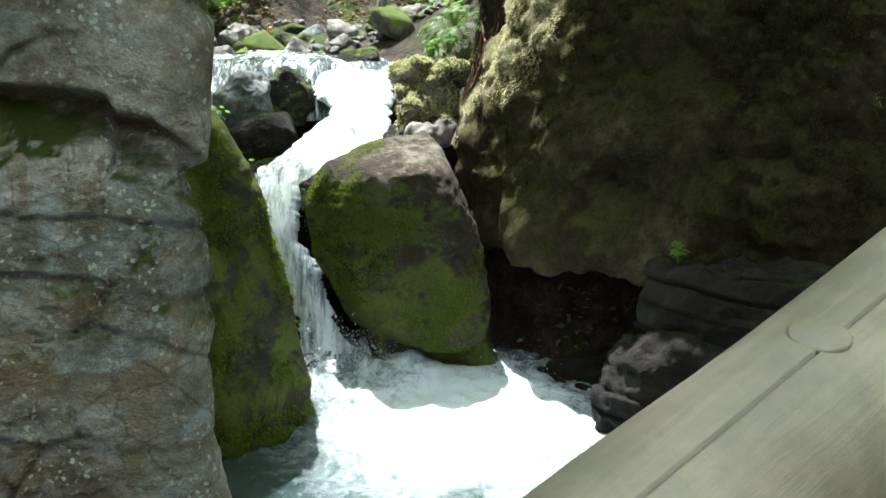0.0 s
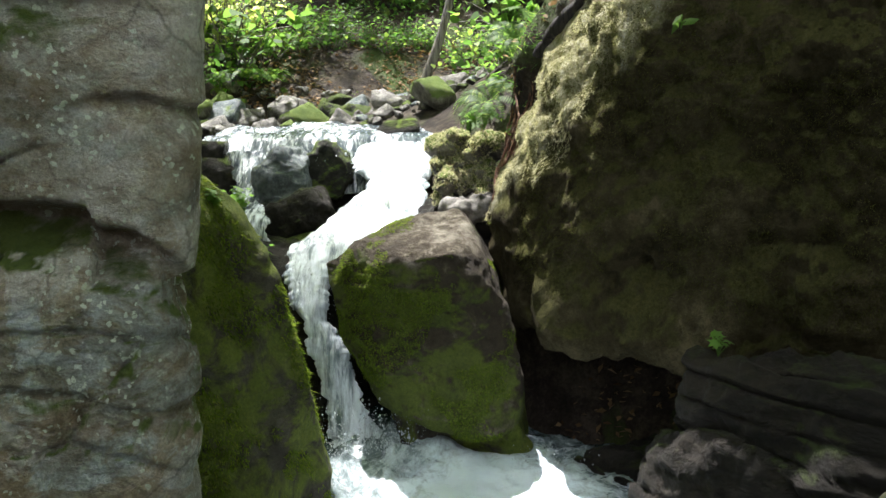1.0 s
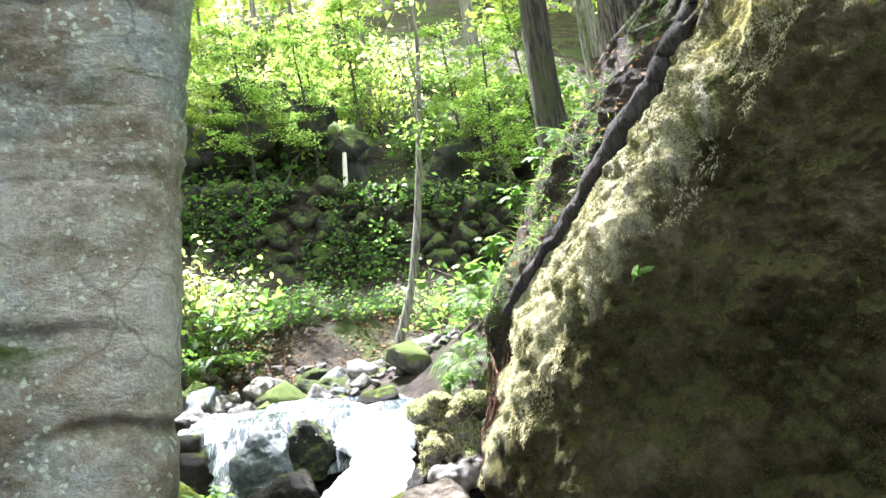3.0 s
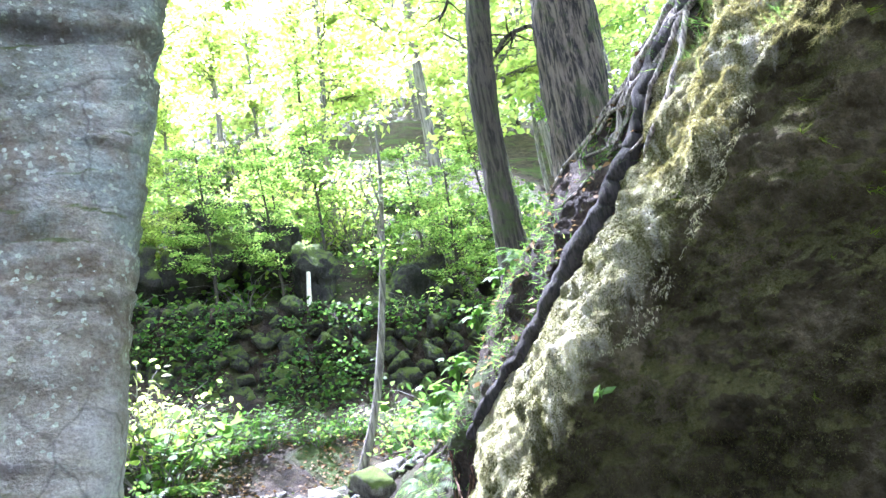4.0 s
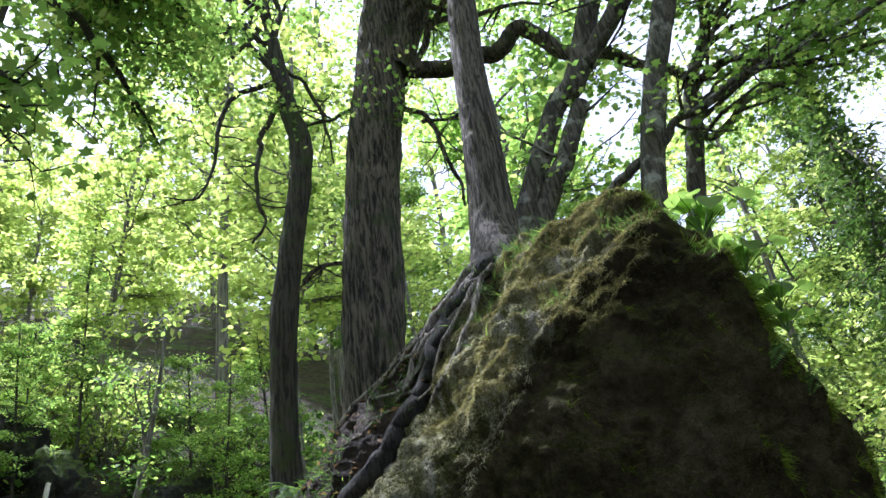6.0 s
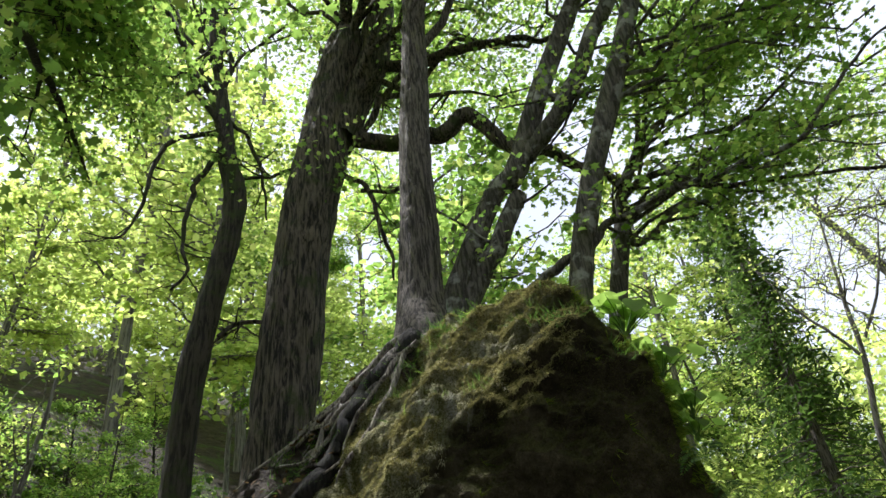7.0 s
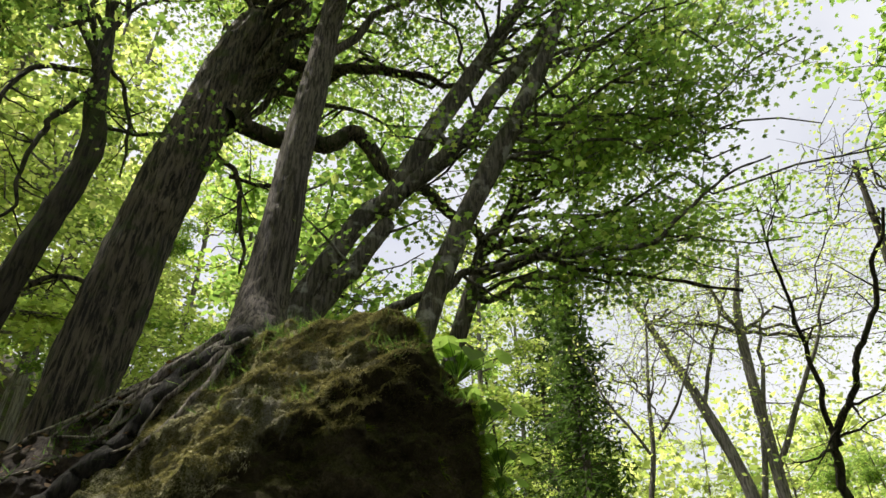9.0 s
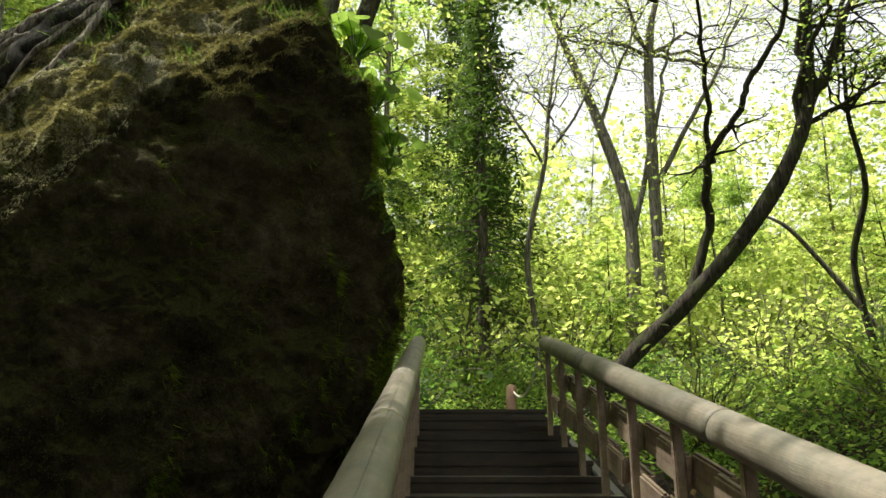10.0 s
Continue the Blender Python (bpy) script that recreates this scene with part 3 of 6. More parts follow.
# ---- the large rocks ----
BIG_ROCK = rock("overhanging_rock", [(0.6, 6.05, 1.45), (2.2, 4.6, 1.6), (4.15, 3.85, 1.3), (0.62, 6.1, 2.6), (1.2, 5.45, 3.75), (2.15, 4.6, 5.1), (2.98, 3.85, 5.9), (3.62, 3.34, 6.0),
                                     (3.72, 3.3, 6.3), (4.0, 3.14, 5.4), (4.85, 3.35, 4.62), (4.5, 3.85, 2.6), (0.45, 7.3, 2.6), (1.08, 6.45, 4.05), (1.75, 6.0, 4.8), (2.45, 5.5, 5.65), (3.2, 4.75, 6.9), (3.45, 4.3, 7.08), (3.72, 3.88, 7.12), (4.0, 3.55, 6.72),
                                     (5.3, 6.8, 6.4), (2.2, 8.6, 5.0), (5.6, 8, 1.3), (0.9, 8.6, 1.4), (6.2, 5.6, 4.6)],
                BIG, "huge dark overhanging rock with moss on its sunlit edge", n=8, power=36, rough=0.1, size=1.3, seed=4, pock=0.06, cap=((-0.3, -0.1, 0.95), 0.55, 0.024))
MOUND = rock("root_bank", [(0.7, 7.1, 3.9), (1.3, 6.85, 4.95), (1.74, 6.58, 5.4), (2.06, 6.28, 5.92), (2.54, 5.77, 6.45), (2.88, 5.3, 6.95), (3.2, 4.75, 7.0), (3.6, 4.2, 6.7), (1.12, 6.5, 4.25), (1.7, 6.08, 4.92), (2.45, 5.58, 5.8), (3.0, 5.05, 6.72),
                           (0.55, 7.4, 2.4), (2.0, 9.0, 4.6), (1.0, 8.6, 3.0), (4.6, 6.5, 6.7), (4.4, 8.0, 5.4), (4.6, 5.0, 6.5), (3, 6, 3), (4, 8, 3)],
             SOIL, "steep bank of earth and roots above the rock", n=7, category="earth bank", power=26, rough=0.12, size=0.8, seed=6)
rock("boulder", [(-0.78, 6.1, 2.36), (-0.2, 6.7, 2.52), (0.15, 6.7, 2.5), (-0.6, 5.78, 2.12), (0.08, 5.7, 2.3), (0.33, 6.0, 2.22), (0.57, 5.9, 1.64), (0.68, 5.92, 1.05), (0.6, 5.8, 0.72), (0.3, 5.7, 0.66),
                 (-0.42, 5.8, 0.88), (-1.06, 6.25, 2.1), (-0.92, 6.1, 1.5), (-0.6, 6.2, 0.75), (-0.9, 7.0, 2.0), (0.4, 7.2, 2.0), (0.6, 7.1, 0.7), (-0.5, 7.2, 0.7)],
     BOULDER, "large rounded boulder with green moss and a bare grey top", n=7, power=34, rough=0.06, size=0.7, seed=9)
rock("boulder_base_rock", [(-0.5, 6.0, 0.95), (0.5, 5.9, 0.85), (0.8, 5.98, 0.5), (0.86, 5.9, -0.5), (-0.35, 5.98, -0.5), (-0.4, 6.0, 0.4), (-0.5, 7.2, 1.0), (0.8, 7.2, 0.9), (0.85, 7.2, -0.5), (-0.5, 7.2, -0.5)],
     SIDE, "dark mossy wet rock under the boulder", n=6, rough=0.06, size=0.7, seed=12)
rock("stream_bank_rock", [(-1.55, 5, 2.98), (-1.28, 5.0, 2.55), (-1.2, 5, 2.1), (-0.98, 5.05, 1.7), (-0.95, 5.05, 1.3), (-0.85, 5.1, 0.6), (-0.86, 5.2, -0.5), (-2.2, 4.3, 3.1), (-2.2, 4.2, -0.5),
                          (-1.3, 4.6, -0.5), (-1.4, 4.6, 1.5), (-2.4, 6.3, 3.0), (-1.6, 6.2, 2.4), (-1.3, 6.2, 1.2), (-1.1, 6.3, -0.5)],
     SIDE, "dark stream-side rock covered in bright moss", n=7, power=20, rough=0.07, size=0.8, seed=15)
rock("rock_ledge", [(-2.4, 6.6, 2.2), (-1.45, 6.6, 1.7), (-1.3, 6.6, -0.3), (-2.6, 6.3, -0.3), (-2.6, 7.5, 2.25), (-1.75, 7.4, 1.95), (-0.6, 7.5, 1.9), (0.3, 7.4, 1.7), (0.4, 7.6, -0.3), (-2.6, 8, -0.3), (0.2, 8.3, 2.0), (-2.4, 8.4, 2.25)],
     WET, "wet black ledge under the cascade", n=6, rough=0.07, size=0.6, seed=18)
rock("upper_ledge", [(-3.4, 8.5, 2.9), (-2.4, 8.55, 2.75), (-0.2, 8.6, 2.6), (0.4, 8.6, 2.6), (0.4, 9.2, 2.9), (-3.4, 9.3, 3.05), (-3.4, 8.4, 1.5), (0.4, 8.2, 1.5), (0.4, 10.2, 2.9), (-3.4, 10.2, 2.9), (-3.4, 10, 1.5), (0.4, 10, 1.5)],
     WET, "wet rock lip of the upper fall", n=6, rough=0.05, size=0.5, seed=21)
rock("blue_stone", [(-2.02, 8.1, 2.75), (-1.5, 8.1, 2.8), (-1.75, 8.15, 3.02), (-1.9, 8.0, 2.5), (-1.55, 8.0, 2.45), (-2.0, 8.6, 2.4), (-1.5, 8.6, 2.4), (-1.9, 8.5, 3.0), (-1.5, 8.6, 2.95), (-2.05, 8.2, 2.3), (-1.45, 8.2, 2.3)],
     BLUE, "blue-grey angular stone splitting the upper fall", n=6, power=30, rough=0.05, size=0.35, seed=24)
rock("grey_stone", [(-1.6, 8.4, 2.85), (-1.02, 8.4, 2.78), (-1.3, 8.5, 3.08), (-1.1, 8.35, 2.4), (-1.5, 8.3, 2.4), (-1.6, 8.9, 2.4), (-1.0, 8.9, 2.4), (-1.45, 8.8, 3.05), (-1.05, 8.8, 2.95)],
     WALLSTONE, "grey stone with a moss cap in the fall", n=6, power=30, rough=0.05, size=0.35, seed=27)
rock("low_stone", [(-1.85, 7.7, 2.35), (-1.15, 7.75, 2.38), (-1.4, 7.85, 2.56), (-1.75, 7.6, 2.0), (-1.2, 7.6, 2.0), (-1.85, 8.2, 2.0), (-1.1, 8.2, 2.0), (-1.3, 8.2, 2.55), (-1.75, 8.2, 2.5)],
     WET, "low dark wet stone with moss on its edge", n=6, power=30, rough=0.05, size=0.35, seed=30)
rock("side_stone", [(-2.95, 8.7, 3.05), (-2.5, 8.7, 3.1), (-2.5, 8.6, 2.6), (-2.95, 8.6, 2.6), (-2.95, 9.2, 3.1), (-2.5, 9.2, 3.1), (-2.5, 9.2, 2.5), (-2.95, 9.2, 2.5)],
     WET, "dark wet stone beside the fall", n=4, rough=0.03, size=0.4, seed=33)
rock("flat_stone", [(-0.85, 9.1, 3.1), (-0.25, 9.1, 3.22), (-0.3, 9.5, 3.36), (-0.7, 9.5, 3.3), (-0.85, 9.2, 2.7), (-0.25, 9.2, 2.7), (-0.25, 9.7, 2.7), (-0.85, 9.7, 2.7)],
     WET, "flat dark stone at the lip of the fall", n=4, rough=0.025, size=0.4, seed=36)
CUSHION = "knob of thick yellow-green moss on the stream bank"
for k, (c, s, m, lab) in enumerate([((-0.04, 7.9, 2.86), (0.13, 0.2, 0.14), MOSSY, CUSHION), ((0.14, 8.0, 3.04), (0.2, 0.2, 0.12), MOSSY, CUSHION), ((0.3, 7.8, 2.76), (0.19, 0.2, 0.15), MOSSY, CUSHION), ((0.06, 7.75, 2.56), (0.13, 0.2, 0.2), MOSSY, CUSHION), ((0.45, 7.9, 2.98), (0.17, 0.2, 0.15), MOSSY, CUSHION), ((0.42, 7.75, 2.58), (0.17, 0.2, 0.16), MOSSY, CUSHION), ((0.2, 7.95, 2.9), (0.12, 0.2, 0.12), MOSSY, CUSHION), ((0.2, 7.7, 2.66), (0.1, 0.15, 0.12), MOSSY, CUSHION), ((0.28, 8.25, 2.6), (0.42, 0.35, 0.5), SOIL, "earthy mossy mound of the stream bank"),
                                    ((0.3, 7.35, 2.36), (0.24, 0.25, 0.14), RIVER, "flat brown stone with dry leaves"), ((0.45, 7.6, 2.1), (0.35, 0.4, 0.4), SHADE, "brown stone under the bank"), ((-0.1, 7.7, 2.2), (0.3, 0.3, 0.3), WET, "wet stone beside the cascade")]):
    r = np.random.default_rng(300 + k)
    d = r.normal(0, 1, (11, 3))
    d /= np.linalg.norm(d, axis=1)[:, None] / r.uniform(0.85, 1.35, (11, 1))
    v, f = stone_shape(d * np.array(s) * 1.15 + np.array(c), 5, 40, 0.09, 0.3, 60 + k)
    thing("bank_stone", v, f, m, lab, "stone", "stones on the stream bank")

# slabs under the overhang, with its shade painted into their dark colour
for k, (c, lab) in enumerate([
        ([(1.72, 4.85, 1.68), (2.3, 4.2, 1.75), (2.6, 3.8, 1.7), (1.55, 4.8, 1.2), (2.1, 3.9, 1.15), (2.6, 3.6, 1.2), (1.9, 5.3, 1.7), (2.8, 4.6, 1.8), (2.9, 4.8, 1.1), (1.8, 5.4, 1.0)], "layered rock slab with moss on top, shade put into its colour"),
        ([(1.3, 4.85, 0.75), (2.2, 3.8, 0.9), (1.5, 4.75, 1.25), (2.3, 3.75, 1.2), (1.35, 4.6, -0.4), (2.0, 3.5, -0.4), (2.6, 4.8, 1.2), (2.6, 5, -0.4), (1.6, 5.4, 0.9), (1.6, 5.6, -0.4)], "rock under the overhang, coloured dark for shade"),
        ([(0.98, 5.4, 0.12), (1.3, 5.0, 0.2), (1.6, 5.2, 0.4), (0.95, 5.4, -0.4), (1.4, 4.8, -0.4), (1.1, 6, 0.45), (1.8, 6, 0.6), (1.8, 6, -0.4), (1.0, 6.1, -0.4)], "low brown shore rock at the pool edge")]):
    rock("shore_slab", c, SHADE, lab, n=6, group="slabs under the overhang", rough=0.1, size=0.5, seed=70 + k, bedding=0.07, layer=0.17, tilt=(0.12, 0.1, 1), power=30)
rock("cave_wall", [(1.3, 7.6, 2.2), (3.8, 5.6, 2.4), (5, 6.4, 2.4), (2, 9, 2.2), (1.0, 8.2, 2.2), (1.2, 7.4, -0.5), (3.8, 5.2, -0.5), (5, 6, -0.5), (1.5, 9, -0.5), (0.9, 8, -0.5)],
     SHADE, "back wall of rock under the overhang, coloured dark for shade", n=6, rough=0.1, size=0.7, seed=77)

# cobbles of the upper stream bed
rng = np.random.default_rng(5)
COBBLES = []
for k in range(7):
    r = np.random.default_rng(330 + k)
    d = r.normal(0, 1, (12, 3))
    d /= np.linalg.norm(d, axis=1)[:, None]
    v, f = stone_shape(d * (1.15, 0.95, 0.8), 4, 30, 0.06, 0.8, 90 + k)
    COBBLES.append(mesh_of("cobble", v, f))
for me, m in zip(COBBLES, (RIVER, RIVER, BLUE, MOSSY, RIVER, WALLSTONE, RIVER)):
    me.materials.append(m)
placed = [(-1.87, 10.5, 0.42, 3), (-0.73, 11.0, 0.33, 4), (-1.19, 11.2, 0.26, 2), (-0.07, 10.0, 0.36, 3), (0.18, 11, 0.22, 0), (-2.72, 11, 0.2, 4), (-2.88, 10.8, 0.34, 1), (-2.3, 11.2, 0.3, 0), (-1.5, 10.9, 0.3, 5), (-0.2, 10.9, 0.26, 3)]
for _ in range(330):
    placed.append((rng.uniform(-3.8, 0.6), rng.uniform(9.95, 12.0), float(np.exp(rng.normal(-2.65, 0.55))), int(rng.integers(0, 7))))
for x, y, s, kind in placed:
    ob = new("cobble", COBBLES[kind])
    zz = float(ground_z(np.array([x]), np.array([y]))[0])
    ob.matrix_world = pose(x, y, max(zz, 3.12) + 0.2 * s + 0.04, rng.uniform(-25, 25), rng.uniform(-25, 25), rng.uniform(0, 360)) @ Matrix.Scale(s, 4)
    tagged(ob, "moss-grown river stone on the upper stream bed" if kind == 3 else "pale grey river stone on the upper stream bed", "stone", "cobbles of the stream bed")


# ---- water ----
def foam_material(name, clear, deep=(0.03, 0.045, 0.05)):
    """Falling water: white foam torn into streaks over clear dark water; clear is the share of the latter."""
    m, nodes, links = material(name)
    bsdf = nodes["Principled BSDF"]
    co = nodes.new("ShaderNodeTexCoord").outputs["Object"]
    mp = nodes.new("ShaderNodeMapping")
    mp.inputs["Scale"].default_value = (1.0, 0.3, 0.14)
    links.new(co, mp.inputs[0])
    streak = noise_node(nodes, links, mp.outputs[0], 24, 9, 0.72, 0.5)
    broad = noise_node(nodes, links, mp.outputs[0], 5, 5, 0.6, 0.8)
    amount = math_node(nodes, links, "ADD", math_node(nodes, links, "MULTIPLY", streak, 0.55), math_node(nodes, links, "MULTIPLY", broad, 0.45))
    foam = ramp_node(nodes, links, amount, [(0.34 + clear, 0.0), (0.5 + clear, 1.0)])
    links.new(mix_node(nodes, links, foam, deep, (0.72, 0.78, 0.82)), bsdf.inputs["Base Color"])
    links.new(ramp_node(nodes, links, foam, [(0.0, 0.04), (1.0, 0.6)]), bsdf.inputs["Roughness"])
    b = nodes.new("ShaderNodeBump")
    b.inputs["Strength"].default_value, b.inputs["Distance"].default_value = 0.35, 0.05
    links.new(streak, b.inputs["Height"])
    links.new(b.outputs[0], bsdf.inputs["Normal"])
    return m


def pool_material():
    m, nodes, links = material("foaming pool water")
    bsdf = nodes["Principled BSDF"]
    co = nodes.new("ShaderNodeTexCoord").outputs["Object"]
    dist = nodes.new("ShaderNodeVectorMath")
    dist.operation = "DISTANCE"
    dist.inputs[1].default_value = (0.3, 5.25, 0.4)
    links.new(co, dist.inputs[0])
    swirl = noise_node(nodes, links, co, 2.6, 9, 0.72, 1.6)
    lace = noise_node(nodes, links, co, 11, 8, 0.75, 1.2)
    near = math_node(nodes, links, "MULTIPLY", dist.outputs["Value"], -0.34)
    amount = math_node(nodes, links, "ADD", near, math_node(nodes, links, "ADD", math_node(nodes, links, "MULTIPLY", swirl, 0.75), math_node(nodes, links, "MULTIPLY", lace, 0.45)))
    foam = ramp_node(nodes, links, amount, [(0.04, 0.0), (0.2, 0.22), (0.42, 1.0)])
    links.new(mix_node(nodes, links, foam, (0.035, 0.06, 0.055), (0.7, 0.79, 0.83)), bsdf.inputs["Base Color"])
    links.new(ramp_node(nodes, links, foam, [(0.0, 0.08), (1.0, 0.55)]), bsdf.inputs["Roughness"])
    b = nodes.new("ShaderNodeBump")
    b.inputs["Strength"].default_value, b.inputs["Distance"].default_value = 0.6, 0.05
    links.new(lace, b.inputs["Height"])
    links.new(b.outputs[0], bsdf.inputs["Normal"])
    return m


FOAM, FOAM_THIN, POOL = foam_material("white water", 0.055, (0.15, 0.19, 0.21)), foam_material("thin falling water", 0.13, (0.05, 0.065, 0.075)), pool_material()
wx, wy = np.meshgrid(np.linspace(-4, 3.2, 260), np.linspace(-1.5, 7.2, 300), indexing="ij")
wp = np.stack([wx, wy, 0 * wx + 0.4], -1).reshape(-1, 3)
boil = np.exp(-((wp[:, 0] + 0.45) ** 2 + (wp[:, 1] - 6.0) ** 2) / 0.5)
wp[:, 2] += 0.06 * fbm(wp, 0.6, 5, 101, 0.6) + 0.025 * ridged(wp, 0.25, 4, 102) + boil * (0.16 + 0.16 * fbm(wp, 0.3, 5, 103))
wi, wj = np.meshgrid(np.arange(259), np.arange(299), indexing="ij")
thing("pool_water", wp, np.stack([wi * 300 + wj, (wi + 1) * 300 + wj, (wi + 1) * 300 + wj + 1, wi * 300 + wj + 1], -1).reshape(-1, 4), POOL,
      "foaming turquoise pool under the waterfall", "water", kind="structure")


def water_sheet(name, rows, label, bulge=0.05, seed=0, across=60, mat=None):
    """A sheet of falling water between rows of (x left, x right, y, z), down the stream."""
    r = smooth_path(rows, 22)
    u = np.linspace(0, 1, across)
    x = r[:, None, 0] * (1 - u) + r[:, None, 1] * u
    y = np.repeat(r[:, None, 2], across, 1)
    z = np.repeat(r[:, None, 3], across, 1)
    way = np.gradient(r[:, 2:], axis=0)
    n = np.stack([way[:, 1], -way[:, 0]], -1)
    n /= np.linalg.norm(n, axis=1)[:, None] + 1e-9
    n *= np.where(n[:, 1:] < 0, -1, 1)
    p = np.stack([x, y, z], -1)
    run = np.arange(len(r))[:, None] * 0.03 + 0 * x
    flow = np.stack([x * 1.0, run * 0.22, 0 * x], -1).reshape(-1, 3)
    out = bulge * (np.sin(np.pi * u) ** 0.6)[None] + (0.024 * fbm(flow, 0.16, 4, seed) + 0.005 * fbm(p.reshape(-1, 3), 0.07, 3, seed + 3)).reshape(x.shape)
    p[..., 1] += n[:, None, 0] * out
    p[..., 2] += n[:, None, 1] * out
    edge = 0.05 * fbm(np.stack([run[:, 0], run[:, 0] * 0, run[:, 0] * 0], -1), 0.3, 5, seed + 9, 0.65)
    p[..., 0] += edge[:, None] * (2 * u - 1)[None]
    a = len(r)
    i, j = np.meshgrid(np.arange(a - 1), np.arange(across - 1), indexing="ij")
    f = np.stack([i * across + j, i * across + j + 1, (i + 1) * across + j + 1, (i + 1) * across + j], -1).reshape(-1, 4)
    return thing(name, p.reshape(-1, 3), f, mat or FOAM, label, "water", kind="structure")


water_sheet("upper_water", [(-3.0, 0.0, 10.3, 3.22), (-2.95, 0.0, 9.7, 3.17), (-2.9, 0.0, 9.1, 3.1), (-2.6, -0.1, 8.85, 2.98), (-2.5, -0.1, 8.65, 2.7), (-2.45, -0.1, 8.5, 2.45)], "white water sheet spilling over the upper lip", seed=201, across=110, mat=FOAM_THIN)
water_sheet("cascade_water", [(-1.05, -0.1, 8.85, 2.96), (-1.0, -0.12, 8.5, 2.78), (-0.85, -0.12, 8.2, 2.58), (-1.1, -0.3, 7.6, 2.34), (-1.42, -0.6, 7.0, 2.13), (-1.46, -0.95, 6.7, 1.9), (-1.36, -1.05, 6.5, 1.66), (-1.22, -0.9, 6.38, 1.37),
                              (-1.14, -0.78, 6.3, 1.06), (-1.09, -0.66, 6.25, 0.74), (-1.04, -0.52, 6.18, 0.52), (-1.05, -0.35, 6.0, 0.44), (-1.1, -0.2, 5.75, 0.36)], "white cascade rushing down between the rocks", bulge=0.09, seed=211)
water_sheet("side_fall_water", [(-2.5, -2.0, 8.7, 2.95), (-2.4, -1.98, 8.45, 2.7), (-2.3, -1.95, 8.1, 2.5), (-2.1, -1.8, 7.6, 2.38), (-2.05, -1.75, 7.4, 2.25), (-2.0, -1.68, 7.3, 1.95), (-1.95, -1.5, 7.2, 1.8)], "thin side fall over a wet rock step", bulge=0.03, seed=221, across=36, mat=FOAM_THIN)

# ---- stairs and railings ----
U, Q = np.array([0.843, 0.538]), np.array([0.538, -0.843])
RISE = 0.2235
RAIL_L, RAIL_R = -0.235, 1.08


def on_stairs(s, q, z):
    p = U * s + Q * q
    return Vector((p[0], p[1], z))


def rail_z(s):
    return 2.777 + RISE * s


def tread_z(s):
    return 3.69 + RISE * (s - 7.74)


TURN = math.degrees(math.atan2(U[1], U[0]))


def box(lx, ly, lz, bevel=0.006, wobble=0.0, seed=0):
    bm = bmesh.new()
    bmesh.ops.create_cube(bm, size=1, matrix=Matrix.Diagonal((lx, ly, lz, 1)))
    if bevel:
        bmesh.ops.bevel(bm, geom=bm.edges[:], offset=bevel, segments=2, affect="EDGES")
    for v in bm.verts:
        v.co += wobble * noise.noise_vector(v.co * 3 + Vector((seed, 0, 0)))
    return bm


stairs = empty("wooden_stairs", (0, 0, 0), "wide stairs of dark wet planks rising beside the rock", "stairs")
for k in range(-2, 20):
    s = 7.74 - 0.5 * k
    z = tread_z(s)
    for d in range(2):
        ob = part("tread_plank", box(0.235, 1.48, 0.045, 0.008, 0.002, k), DECK, stairs)
        ob.matrix_world = Matrix.Translation(on_stairs(s + 0.12 + 0.25 * d, 0.46, z - 0.022)) @ pose(0, 0, 0, 0, 0, TURN)
    ob = part("riser", box(0.03, 1.46, 0.1, 0.004), DECK, stairs)
    ob.matrix_world = Matrix.Translation(on_stairs(s + 0.03, 0.46, z - 0.096)) @ pose(0, 0, 0, 0, 0, TURN)
for q in (-0.31, 1.22):
    ob = part("stringer", box(10.2, 0.08, 0.26, 0.01), DECK, stairs)
    mid = 3.2
    ob.matrix_world = Matrix.Translation(on_stairs(mid, q, tread_z(mid) - 0.2)) @ pose(0, 0, 0, 0, 0, TURN) @ pose(0, 0, 0, 0, -math.degrees(math.atan(RISE)), 0)


BAY, POST_FROM = 0.79, -1.81


for s in (-1.6, 1.4, 4.4):
    for q in (-0.22, 1.0):
        top = tread_z(s) - 0.1
        foot = float(ground_z(*np.array(on_stairs(s, q, 0))[:2, None])[0]) - 0.3
        ob = part("support_post", box(0.12, 0.12, top - foot, 0.01), DECK, stairs)
        ob.matrix_world = Matrix.Translation(on_stairs(s, q, (top + foot) / 2)) @ pose(0, 0, 0, 0, 0, TURN)


